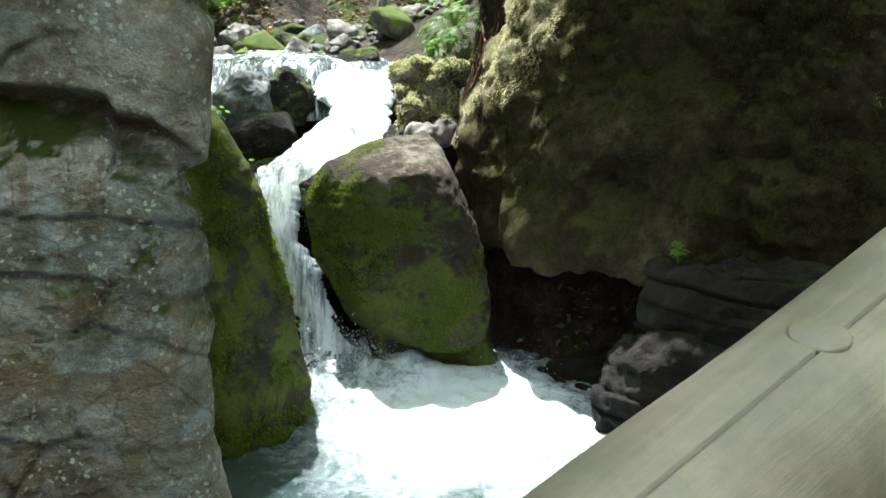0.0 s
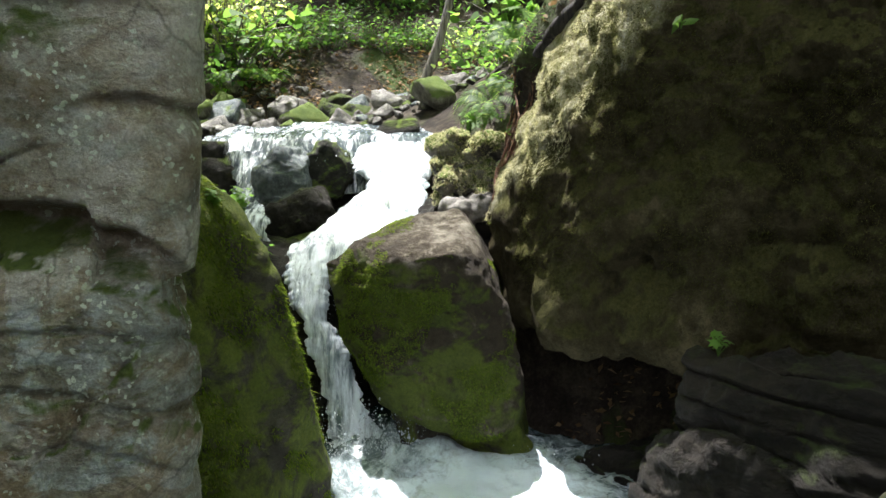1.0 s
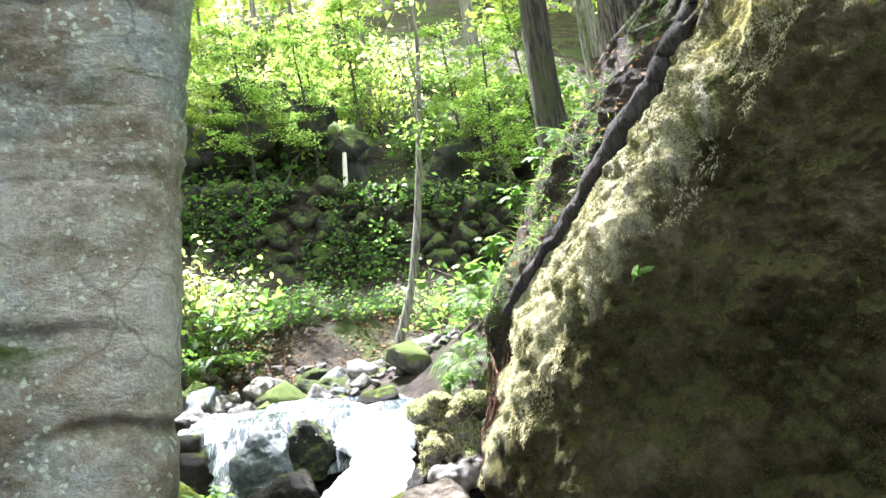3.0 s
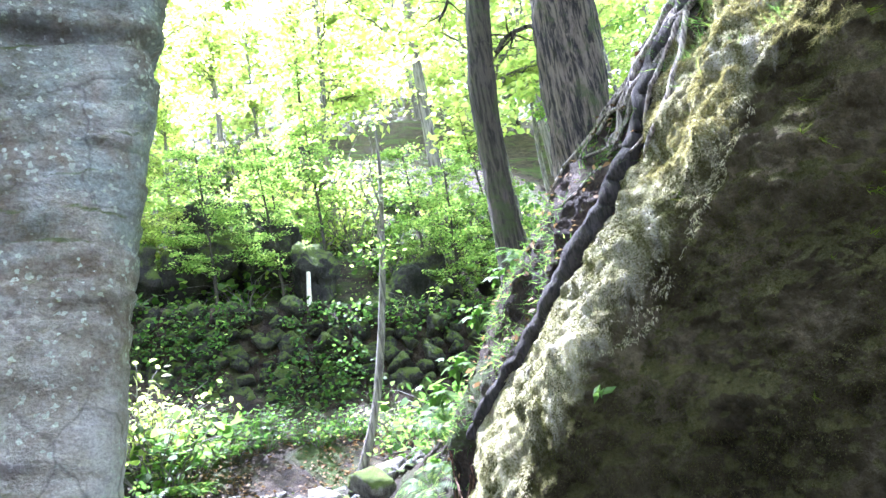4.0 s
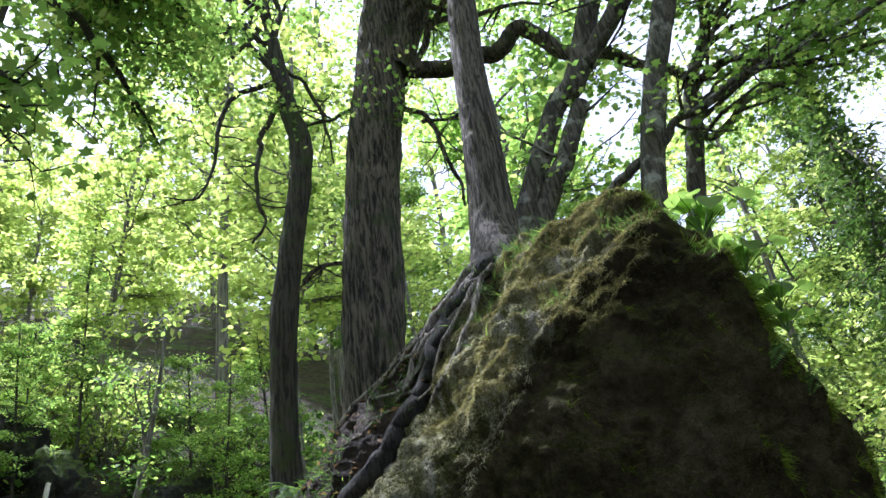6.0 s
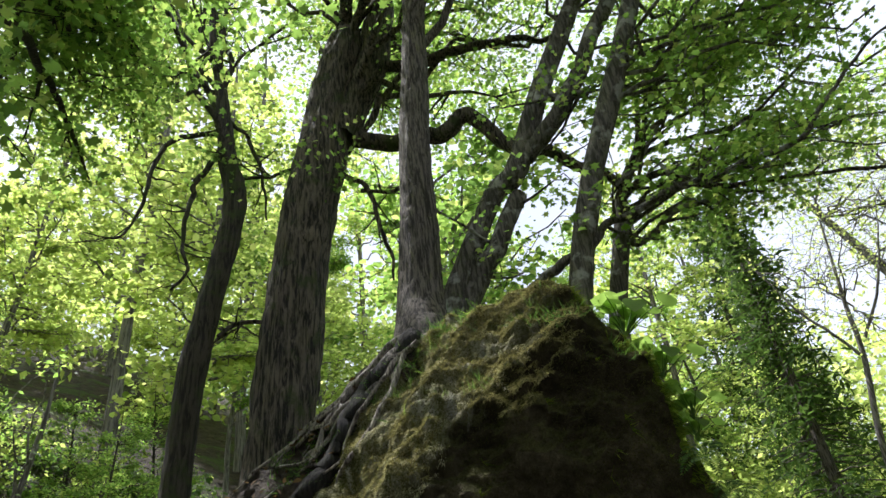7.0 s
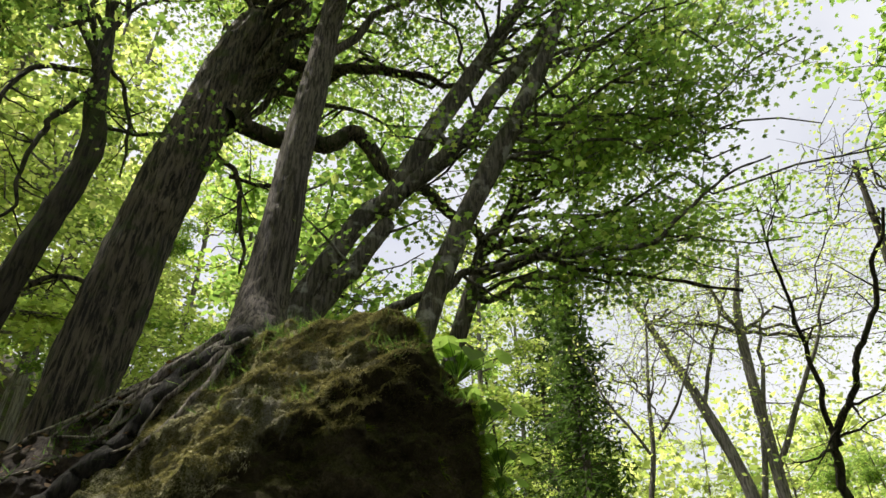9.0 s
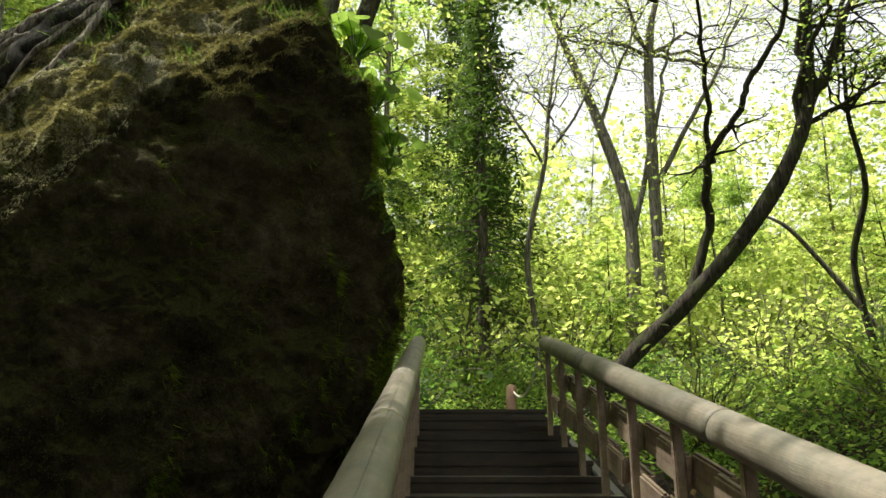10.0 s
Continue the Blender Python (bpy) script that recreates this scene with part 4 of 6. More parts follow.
def railing(q, side, label):
    rail = empty("railing", (0, 0, 0), label, "railing", "stair railings")
    # the hand log, in lengths butted end to end
    ends = [-2.2, 0.55, 3.1, 5.6, 7.75]
    for a, b in zip(ends[:-1], ends[1:]):
        n = 40
        t = np.linspace(a + 0.003, b - 0.003, n)
        path = [(*on_stairs(x, q, rail_z(x)), 0.081 + 0.002 * math.sin(1.3 * x + q)) for x in t]
        path = [(*path[0][:3], 0.03), (*path[0][:3], path[0][3] * 0.95), *path, (*path[-1][:3], path[-1][3] * 0.95), (*path[-1][:3], 0.02)]
        v, f = tube(path, 288)
        v = v + 0.003 * fbm(v, 0.25, 3, 5)[:, None]
        # a drying crack along the log
        rows_ = v.reshape(-1, 288, 3)
        axis = rows_.mean(1)
        side_ = int(np.argmax((rows_[20] - axis[20]) @ np.array([-0.06, -0.3, 0.95])))
        rows_[2:-2, side_] += (axis[2:-2] - rows_[2:-2, side_]) * 0.11
        v = rows_.reshape(-1, 3)
        thing("hand_log", v, f, RAIL, parent=rail)
    k = 0
    s = POST_FROM
    while s < 7.8:
        bottom, top = tread_z(s) - 0.12, rail_z(s) - 0.05
        ob = part("baluster", box(0.048, 0.048, top - bottom, 0.006), BOARD, rail)
        ob.matrix_world = Matrix.Translation(on_stairs(s, q, (top + bottom) / 2)) @ pose(0, 0, 0, 0, 0, TURN)
        s += BAY
    for row, h in enumerate((0.24, 0.52)):
        for k in range(28):
            mid = POST_FROM + BAY * (0.25 + 0.5 * k)
            if mid > 7.6:
                break
            ob = part("cross_board", box(BAY * 0.5 + 0.06, 0.042, 0.165, 0.012, 0.004, k + 9 * h), BOARD, rail)
            ob.matrix_world = Matrix.Translation(on_stairs(mid, q + side * (0.035 if (k + row) % 2 else 0.085), tread_z(mid) + h)) @ pose(0, 0, 0, 0, 0, TURN) @ pose(0, 0, 0, 0, -math.degrees(math.atan(RISE)), 0)
    return rail


railing(RAIL_L, -1, "weathered round-log railing on the rock side of the stairs")
railing(RAIL_R, 1, "weathered round-log railing on the open side of the stairs")

# ---- masonry wall above the stream ----
wall = empty("retaining_wall", (0, 0, 0), "battered old retaining wall of mossy round stones", "stone wall", kind="structure")


def on_wall(u, w):
    """u along the wall, 0 to 1; w up it, 0 to 1."""
    foot = np.array([-6.5, 14.3, 4.3]) * (1 - u) + np.array([6.0, 15.0, 4.0]) * u
    head = np.array([-6.3, 15.9, 8.35]) * (1 - u) + np.array([6.2, 16.7, 6.9]) * u
    return foot * (1 - w) + head * w


wu, ww = np.meshgrid(np.linspace(0, 1, 60), np.linspace(-0.1, 1, 20), indexing="ij")
wv = on_wall(wu[..., None], ww[..., None]).reshape(-1, 3) + np.array([0, 0.14, 0])
wv = wv + 0.04 * fbm(wv, 0.5, 3, 8)[:, None]
wi, wj = np.meshgrid(np.arange(59), np.arange(19), indexing="ij")
thing("mortar_bed", wv, np.stack([wi * 20 + wj, (wi + 1) * 20 + wj, (wi + 1) * 20 + wj + 1, wi * 20 + wj + 1], -1).reshape(-1, 4), SOIL, parent=wall)
STONES = []
for k in range(10):
    r = np.random.default_rng(400 + k)
    d = r.normal(0, 1, (11, 3))
    d /= np.linalg.norm(d, axis=1)[:, None]
    v, f = stone_shape(d * (0.62, 0.4, 0.55), 3, 14, 0.04, 0.5, 120 + k)
    me = mesh_of("wall_stone", v, f)
    me.materials.append(WALLSTONE)
    STONES.append(me)
rng = np.random.default_rng(8)
rows_of = 12
for r in range(rows_of):
    u = 0.02 + rng.uniform(0, 0.03)
    while u < 0.99:
        s = float(np.clip(np.exp(rng.normal(-0.9, 0.28)), 0.24, 0.72))
        p = on_wall(u + s * 0.04, (r + 0.5 + rng.uniform(-0.3, 0.3)) / rows_of)
        ob = new("wall_stone", STONES[int(rng.integers(0, 10))])
        ob.parent = wall
        ob.matrix_world = pose(*p, -20 + rng.uniform(-14, 14), rng.uniform(-40, 40), 3 + rng.uniform(-14, 14)) @ Matrix.Diagonal((s * 1.1, s, s * rng.uniform(0.75, 1.1), 1))
        u += s * 1.0 / 12.5
ivy_u, ivy_w = rng.random(11000), rng.random(11000) ** 0.9
ivy = on_wall(ivy_u[:, None], ivy_w[:, None]) + np.array([0, -0.22, 0.02])
ivy = ivy[(fbm(ivy, 0.8, 4, 140) > -0.08)]

# ---- leaves ----
OPEN_TO_SUN = [((0.0, 5.2, 0.2), 1.9), ((-0.8, 8.6, 2.8), 1.7), ((0.8, 6.3, 3.4), 1.1), ((1.7, 5.6, 4.7), 0.8), ((2.8, 4.8, 6.3), 0.9), ((3.4, 4.1, 6.6), 0.75)]
MAPLE = np.array([(0, 0, 0), (0.22, 0.1, 0.0), (0.5, 0.08, -0.06), (0.3, 0.36, 0.0), (0.52, 0.66, -0.08), (0.16, 0.62, 0.0), (0, 1, -0.12),
                  (-0.16, 0.62, 0.0), (-0.52, 0.66, -0.08), (-0.3, 0.36, 0.0), (-0.5, 0.08, -0.06), (-0.22, 0.1, 0.0)])
OVAL_BROAD = np.array([(0, 0, 0), (0.34, 0.3, 0.03), (0.36, 0.62, 0.0), (0, 1, -0.12), (-0.36, 0.62, 0.0), (-0.34, 0.3, 0.03)])
OVAL = np.array([(0, 0, 0), (0.3, 0.45, 0.04), (0, 1, -0.1), (-0.3, 0.45, 0.04)])
HEART = np.array([(0, 0, 0), (0.16, -0.09, 0.03), (0.34, -0.04, 0.05), (0.47, 0.13, 0.06), (0.49, 0.34, 0.05), (0.38, 0.6, 0.02), (0.18, 0.84, -0.05), (0, 1, -0.12), (-0.18, 0.84, -0.05), (-0.38, 0.6, 0.02), (-0.49, 0.34, 0.05), (-0.47, 0.13, 0.06), (-0.34, -0.04, 0.05), (-0.16, -0.09, 0.03)])
BLADE = np.array([(0, 0, 0), (0.2, 0.22, 0.03), (0.29, 0.48, 0.03), (0.18, 0.76, -0.03), (0, 1, -0.12), (-0.18, 0.76, -0.03), (-0.29, 0.48, 0.03), (-0.2, 0.22, 0.03)])


def leaves_at(points, size, rng, shape=OVAL, tilt=0.55, gap=True, spread=0.35):
    """Leaf blades at points: an array of vertices and one of faces."""
    c = np.asarray(points, float)
    if gap:
        keep = np.ones(len(c), bool)
        w = np.array(SUN_WAY)
        for q, radius in OPEN_TO_SUN:
            off = c - np.array(q)
            along = off @ w
            away = np.linalg.norm(off - along[:, None] * w, axis=1)
            keep &= ~((away < radius * (0.75 + 0.5 * rng.random(len(c)))) & (along > 0.3))
        c = c[keep]
    n = len(c)
    spin = rng.uniform(0, 2 * np.pi, n)
    lean, roll = rng.normal(0, tilt, n) - 0.25, rng.normal(0, tilt, n)
    s = size * np.clip(np.exp(rng.normal(0, spread, n)), 0.5, 1.5)
    t = shape[None] * s[:, None, None]
    cl, sl = np.cos(lean)[:, None], np.sin(lean)[:, None]
    y, z = t[..., 1] * cl - t[..., 2] * sl, t[..., 1] * sl + t[..., 2] * cl
    cr, sr = np.cos(roll)[:, None], np.sin(roll)[:, None]
    x, z = t[..., 0] * cr + z * sr, -t[..., 0] * sr + z * cr
    cs, ss = np.cos(spin)[:, None], np.sin(spin)[:, None]
    v = np.stack([x * cs - y * ss, x * ss + y * cs, z], -1) + c[:, None]
    k = len(shape)
    return v.reshape(-1, 3), np.arange(n * k).reshape(n, k)


v, f = leaves_at(ivy + rng.normal(0, 0.06, ivy.shape), 0.065, rng, HEART, 0.5, False)
thing("wall_ivy", v, f, LEAF_DEEP, "small green leaves growing over the retaining wall", "ivy", kind="stuff")
v, f = leaves_at(ivy[::24] + rng.normal(0, 0.08, ivy[::24].shape) - (0, 0.08, 0), 0.09, rng, BLADE, 0.5, False)
thing("wall_ivy", v, f, LEAF, "bright single leaves hanging out from the retaining wall", "ivy", kind="stuff")


def wander(a, b, n, sag, rng, wob=0.1):
    """A crooked way from a to b."""
    t = np.linspace(0, 1, n)[:, None]
    d = np.linalg.norm(np.subtract(b, a))
    p = np.asarray(a) * (1 - t) + np.asarray(b) * t
    p = p + np.array([0, 0, 1]) * (sag * d * np.sin(np.pi * t))
    p[1:-1] += rng.normal(0, wob * d / n, (n - 2, 3))
    return p


def branch_out(paths, rng, reach=1.4, per=5, twig=0.012, droop=-0.05, flat=0.55):
    """Side branches and twigs from limb paths of (x, y, z, r): tubes of theirs, and the tips."""
    tubes, tips = [], []
    for path in paths:
        path = np.asarray(path, float)
        for _ in range(per):
            k = rng.uniform(0.3, 1.0) * (len(path) - 1)
            i = min(int(k), len(path) - 2)
            a = path[i, :3] * (1 - (k - i)) + path[i + 1, :3] * (k - i)
            d = rng.normal(0, 1, 3) * (1, 1, flat) + 0.6 * (path[i + 1, :3] - path[i, :3]) / (np.linalg.norm(path[i + 1, :3] - path[i, :3]) + 1e-6)
            d = d / np.linalg.norm(d) * reach * rng.uniform(0.5, 1.2)
            w = wander(a, a + d, 6, droop, rng)
            r = np.linspace(min(path[i, 3] * 0.6, twig * 2.2), twig * 0.4, 6)
            tubes.append(tube(np.column_stack([w, r]), 5))
            tips.append(w[3:])
            for _ in range(3):
                b = w[rng.integers(2, 6)]
                e = b + rng.normal(0, 1, 3) * (1, 1, flat) * reach * 0.3
                ww_ = wander(b, e, 4, droop, rng)
                tubes.append(tube(np.column_stack([ww_, np.linspace(twig * 0.6, twig * 0.25, 4)]), 4))
                tips.append(ww_[1:])
    return tubes, np.concatenate(tips)


def scatter(tips, per, spread, rng):
    return np.repeat(tips, per, 0) + rng.normal(0, 1, (len(tips) * per, 3)) * spread


def tree(name, label, trunk, limbs, bark, leaf, rng, bark_depth=0.0, crown_to=None, leaves=10, size=0.1, shape=OVAL, per=6, reach=1.3, sides=24, spread=0.3, grain=0.08, group="", steps=14, low=0.45, bare=0, layered=False, sunlit=True):
    root = empty(name, tuple(trunk[0][:3]), label, "tree", group)
    inv = Matrix.Translation(-Vector(trunk[0][:3]))

    def add(part_name, v, f, mat, lab=""):
        ob = thing(part_name, v - np.array(trunk[0][:3]), f, mat, parent=root)
        return tagged(ob, lab)

    add("trunk", *tube(smooth_path(trunk, steps), sides, bark_depth, len(label), grain), bark)
    smooth_limbs = [smooth_path(l, 8) for l in limbs]
    for l in smooth_limbs:
        kink = np.stack([fbm(l[:, :3], 0.55, 3, 7 + k) for k in range(3)], -1)
        l[:, :3] += kink * np.where(l[:, 3:] < 0.07, np.minimum(0.11, 2.6 * l[:, 3:]), 0.06) * np.clip(np.arange(len(l))[:, None] / 6, 0, 1)
    for l in smooth_limbs:
        add("limb", *tube(l, 10, bark_depth * 0.25, 3, 0.05), bark)
    if bare:
        # fine leafless twigs along the open limbs
        tubes, _ = branch_out([l for l in smooth_limbs[:bare] if l[0, 3] < 0.15], rng, 0.55, 7, 0.008)
        tagged(add("twig_spray", *joined(tubes), bark), kind="stuff")
    carriers = list(smooth_limbs[bare:])
    if crown_to is not None:
        # boughs that fill the crown
        centre, radii, n = crown_to
        top = np.asarray(trunk, float)
        for _ in range(n):
            a = top[-1 - int(rng.integers(0, max(1, int(len(top) * low))))]
            d = rng.normal(0, 1, 3)
            d /= np.linalg.norm(d)
            e = np.array(centre) + d * np.array(radii) * rng.uniform(0.5, 1.0)
            if layered:
                # a bough leaves the trunk a little below its tip and runs out nearly level
                rise = e[2] - 0.4 * math.hypot(e[0] - centre[0], e[1] - centre[1])
                a = np.array([np.interp(np.clip(rise, top[1, 2], top[-2, 2]), top[:, 2], top[:, i]) for i in range(4)])
            w = wander(a[:3], e, 9, 0.06, rng, 0.25)
            l = np.column_stack([w, np.linspace(min(a[3] * 0.5, 0.03 if layered else 0.07), 0.01, 9)])
            add("limb", *tube(l, 6), bark)
            carriers.append(l)
    if carriers and leaves:
        tubes, tips = branch_out(carriers, rng, reach, per, flat=0.2 if layered else 0.55)
        ob = add("twig_spray", *joined([(v, f) for v, f in tubes]), bark)
        tagged(ob, kind="stuff")
        v, f = leaves_at(scatter(tips, leaves, (spread, spread, spread * 0.25) if layered else spread, rng), size, rng, shape, 0.32 if layered else 0.55, sunlit)
        tagged(add("crown", v, f, leaf), kind="stuff")
    return root


rng = np.random.default_rng(21)
LEANING_LIMBS_LOW = [[(1.83, 7.74, 11.67, 0.041), (1.33, 7.85, 11.47, 0.036), (1.14, 7.88, 11.06, 0.031), (1.06, 7.89, 10.31, 0.025), (0.84, 7.92, 9.58, 0.017), (0.42, 7.95, 9.52, 0.010)],
    [(1.91, 7.72, 11.33, 0.044), (1.71, 7.77, 10.83, 0.039), (1.59, 7.80, 10.18, 0.030), (1.58, 7.80, 9.61, 0.025), (1.68, 7.78, 9.19, 0.021), (1.51, 7.81, 8.86, 0.017)],
    [(1.95, 7.71, 11.99, 0.033), (2.25, 7.63, 11.66, 0.029), (2.44, 7.57, 11.02, 0.024), (2.56, 7.53, 10.10, 0.011)]]
LEANING_LIMBS_HIGH = [[(1.85, 7.74, 12.52, 0.043), (1.93, 7.72, 13.23, 0.040), (1.81, 7.75, 14.37, 0.033), (1.80, 7.75, 15.36, 0.025)],
    [(1.84, 7.74, 12.92, 0.031), (2.27, 7.62, 13.65, 0.023), (2.74, 7.46, 14.41, 0.019)],
    [(2.19, 7.65, 10.80, 0.027), (2.58, 7.52, 10.88, 0.024), (2.86, 7.42, 11.04, 0.020)]]
tree("leaning_tree", "slim dark tree with a crooked mossy trunk behind the rock",
     [(1.78, 7.8, 4.2, 0.24), (1.82, 7.79, 5.4, 0.19), (1.8, 7.76, 6.4, 0.155), (1.86, 7.74, 8.0, 0.15), (2.15, 7.65, 10.2, 0.14), (1.99, 7.67, 11.2, 0.115), (1.84, 7.73, 12.5, 0.085), (1.6, 7.8, 14.2, 0.05), (1.7, 7.9, 16, 0.02)],
     LEANING_LIMBS_LOW + LEANING_LIMBS_HIGH,
     BARK_DARK, LEAF, rng, 0.012, ((0.6, 8.6, 15.5), (3.2, 2.6, 2.4), 12), 16, 0.068, MAPLE, 4, 0.8, spread=0.3, bare=4)
OAK_LIMBS_LOW = [[(3.45, 7.12, 11.6, 0.28), (3.6, 7.08, 12.02, 0.27), (3.88, 6.94, 12.97, 0.27), (4.13, 6.79, 14.32, 0.25), (4.28, 6.69, 16.05, 0.2), (4.5, 6.5, 18, 0.1)],
    [(3.4, 7.15, 11.7, 0.14), (3.58, 7.10, 11.72, 0.13), (3.95, 6.89, 11.61, 0.13), (4.38, 6.62, 11.56, 0.128), (4.80, 6.32, 11.64, 0.125), (5.16, 6.04, 11.90, 0.122), (5.38, 5.84, 11.43, 0.11), (5.59, 5.63, 11.01, 0.095), (6.06, 5.13, 10.60, 0.080), (6.26, 4.88, 10.17, 0.062), (6.45, 4.63, 9.78, 0.053), (6.73, 4.20, 9.71, 0.045), (6.88, 3.96, 9.40, 0.036), (7.22, 3.29, 9.05, 0.027), (7.52, 2.55, 8.68, 0.019), (7.69, 1.96, 8.39, 0.012)]]
OAK_LIMBS_HIGH = [[(4.1, 6.80, 13.33, 0.103), (4.58, 6.49, 13.30, 0.094), (5.11, 6.08, 13.44, 0.080), (5.53, 5.69, 13.45, 0.071), (5.91, 5.30, 13.20, 0.056), (6.28, 4.86, 13.26, 0.037)],
    [(3.48, 7.14, 11.00, 0.041), (3.74, 7.01, 10.63, 0.032), (3.95, 6.90, 10.12, 0.027), (4.07, 6.82, 9.43, 0.023), (4.07, 6.82, 9.07, 0.015)],
    [(3.74, 7.01, 10.63, 0.030), (4.09, 6.81, 10.55, 0.024), (4.43, 6.60, 10.62, 0.016)],
    [(2.7, 7.45, 8.46, 0.034), (2.28, 7.62, 8.43, 0.027), (2.06, 7.68, 8.24, 0.020)],
    [(3.73, 7.02, 11.54, 0.042), (4.11, 6.80, 12.56, 0.054), (4.50, 6.54, 13.24, 0.047)]]
tree("oak_tree", "thick old tree with furrowed bark and a snapped stub",
     [(2.55, 7.58, 4.4, 0.6), (2.66, 7.52, 5.4, 0.45), (2.77, 7.47, 6.6, 0.36), (3.0, 7.38, 9.4, 0.35), (3.17, 7.27, 10.8, 0.345), (3.36, 7.2, 12.2, 0.33), (3.55, 7.1, 13.4, 0.3), (3.66, 7.05, 14.05, 0.25), (3.7, 7.03, 14.3, 0.1)],
     OAK_LIMBS_LOW + OAK_LIMBS_HIGH,
     BARK, LEAF, rng, 0.028, ((5.0, 5.6, 16.0), (5.5, 4.5, 2.8), 22), 15, 0.068, MAPLE, 5, 1.2, sides=72, spread=0.34, grain=0.12, steps=30, bare=7)
tree("cedar_tree", "straight cedar rooted on top of the rock",
     [(3.3, 5.1, 6.3, 0.42), (3.42, 5.3, 7.0, 0.31), (3.55, 5.45, 7.8, 0.24), (3.62, 5.43, 9.0, 0.2), (3.68, 5.41, 10.2, 0.185), (3.79, 5.34, 11.8, 0.165), (3.9, 5.25, 13.8, 0.14), (4.0, 5.2, 16, 0.1), (4.1, 5.1, 18.5, 0.04)],
     [], BARK_CEDAR, LEAF_CONIFER, rng, 0.012, ((4.4, 5.0, 16.4), (2.4, 2.2, 1.9), 12), 16, 0.1, OVAL, 5, 0.9, sides=48, spread=0.13, grain=0.05, steps=24)
tree("twin_tree", "pale-patched tree forking low on the rock",
     [(3.6, 5.98, 6.4, 0.16), (3.95, 5.72, 7.6, 0.135), (4.2, 5.52, 8.35, 0.12), (4.6, 5.2, 9.4, 0.125), (4.85, 4.97, 9.75, 0.13), (5.23, 4.55, 11.05, 0.125), (5.75, 3.88, 12.69, 0.11), (6.2, 3.2, 14.3, 0.06)],
     [[(3.7, 5.9, 6.5, 0.17), (4.24, 5.5, 8.05, 0.13), (4.53, 5.28, 8.61, 0.115), (4.8, 5.02, 9.4, 0.11)],
      [(4.95, 4.86, 9.9, 0.12), (5.46, 4.28, 10.81, 0.115), (6.05, 3.39, 12.59, 0.105), (6.35, 2.9, 13.5, 0.08), (6.7, 2.3, 14.8, 0.04)],
      [(5.20, 4.59, 11.01, 0.046), (5.41, 4.34, 10.82, 0.060), (5.62, 4.07, 10.64, 0.044)]],
     BARK_PALE, LEAF, rng, 0.008, ((7.4, 2.8, 13.6), (3.6, 3.4, 2.0), 13), 8, 0.066, MAPLE, 5, 1.1, sides=24, spread=0.3, layered=True)
tree("slim_tree", "slim dark tree on the rock crest with a long bough",
     [(4.6, 4.45, 6.2, 0.15), (4.72, 4.4, 7.3, 0.12), (5.0, 4.06, 8.75, 0.118), (5.35, 3.6, 10.1, 0.12), (5.66, 3.06, 11.5, 0.1), (5.9, 2.6, 13, 0.06)],
     [[(4.15, 4.95, 7.3, 0.064), (4.44, 4.66, 7.63, 0.056), (4.63, 4.47, 7.82, 0.053), (4.77, 4.32, 8.03, 0.048), (4.99, 4.06, 8.24, 0.042), (5.26, 3.71, 8.29, 0.042), (5.54, 3.28, 8.41, 0.036), (5.80, 2.79, 8.31, 0.032), (6.03, 2.27, 8.23, 0.025), (6.13, 1.96, 8.57, 0.020), (6.26, 1.52, 8.88, 0.014), (6.37, 0.95, 8.96, 0.008)],
      [(5.16, 3.85, 8.67, 0.019), (5.40, 3.51, 8.84, 0.019), (5.53, 3.30, 8.34, 0.015), (5.78, 2.83, 8.73, 0.009)]],
     BARK_PALE, LEAF, rng, 0.008, ((7.6, 1.8, 11.4), (3.0, 2.8, 1.7), 12), 8, 0.066, MAPLE, 5, 0.9, sides=24, spread=0.26, layered=True)
tree("young_tree", "knotty young tree with a spreading bough behind the rock",
     [(6.3, 5.6, 4.8, 0.15), (6.4, 5.5, 7.0, 0.12), (6.46, 5.45, 8.1, 0.115), (6.69, 5.14, 9.48, 0.1), (6.8, 5.0, 10.13, 0.085), (7.03, 4.66, 10.85, 0.05), (7.2, 4.4, 12.2, 0.02)],
     [[(6.73, 5.09, 9.56, 0.054), (6.79, 5.01, 9.29, 0.053), (6.97, 4.76, 9.33, 0.046), (7.23, 4.35, 9.44, 0.038), (7.48, 3.89, 9.41, 0.026), (7.68, 3.49, 9.20, 0.014)],
      [(6.80, 5.00, 10.13, 0.048), (7.05, 4.64, 10.62, 0.041), (7.38, 4.09, 10.55, 0.032), (7.68, 3.48, 10.41, 0.019), (7.90, 2.95, 10.50, 0.011)]],
     BARK_PALE, LEAF, rng, 0.01, ((9.0, 2.6, 11.2), (3.3, 3.2, 1.9), 20), 8, 0.066, MAPLE, 5, 0.9, sides=24, spread=0.28, layered=True)
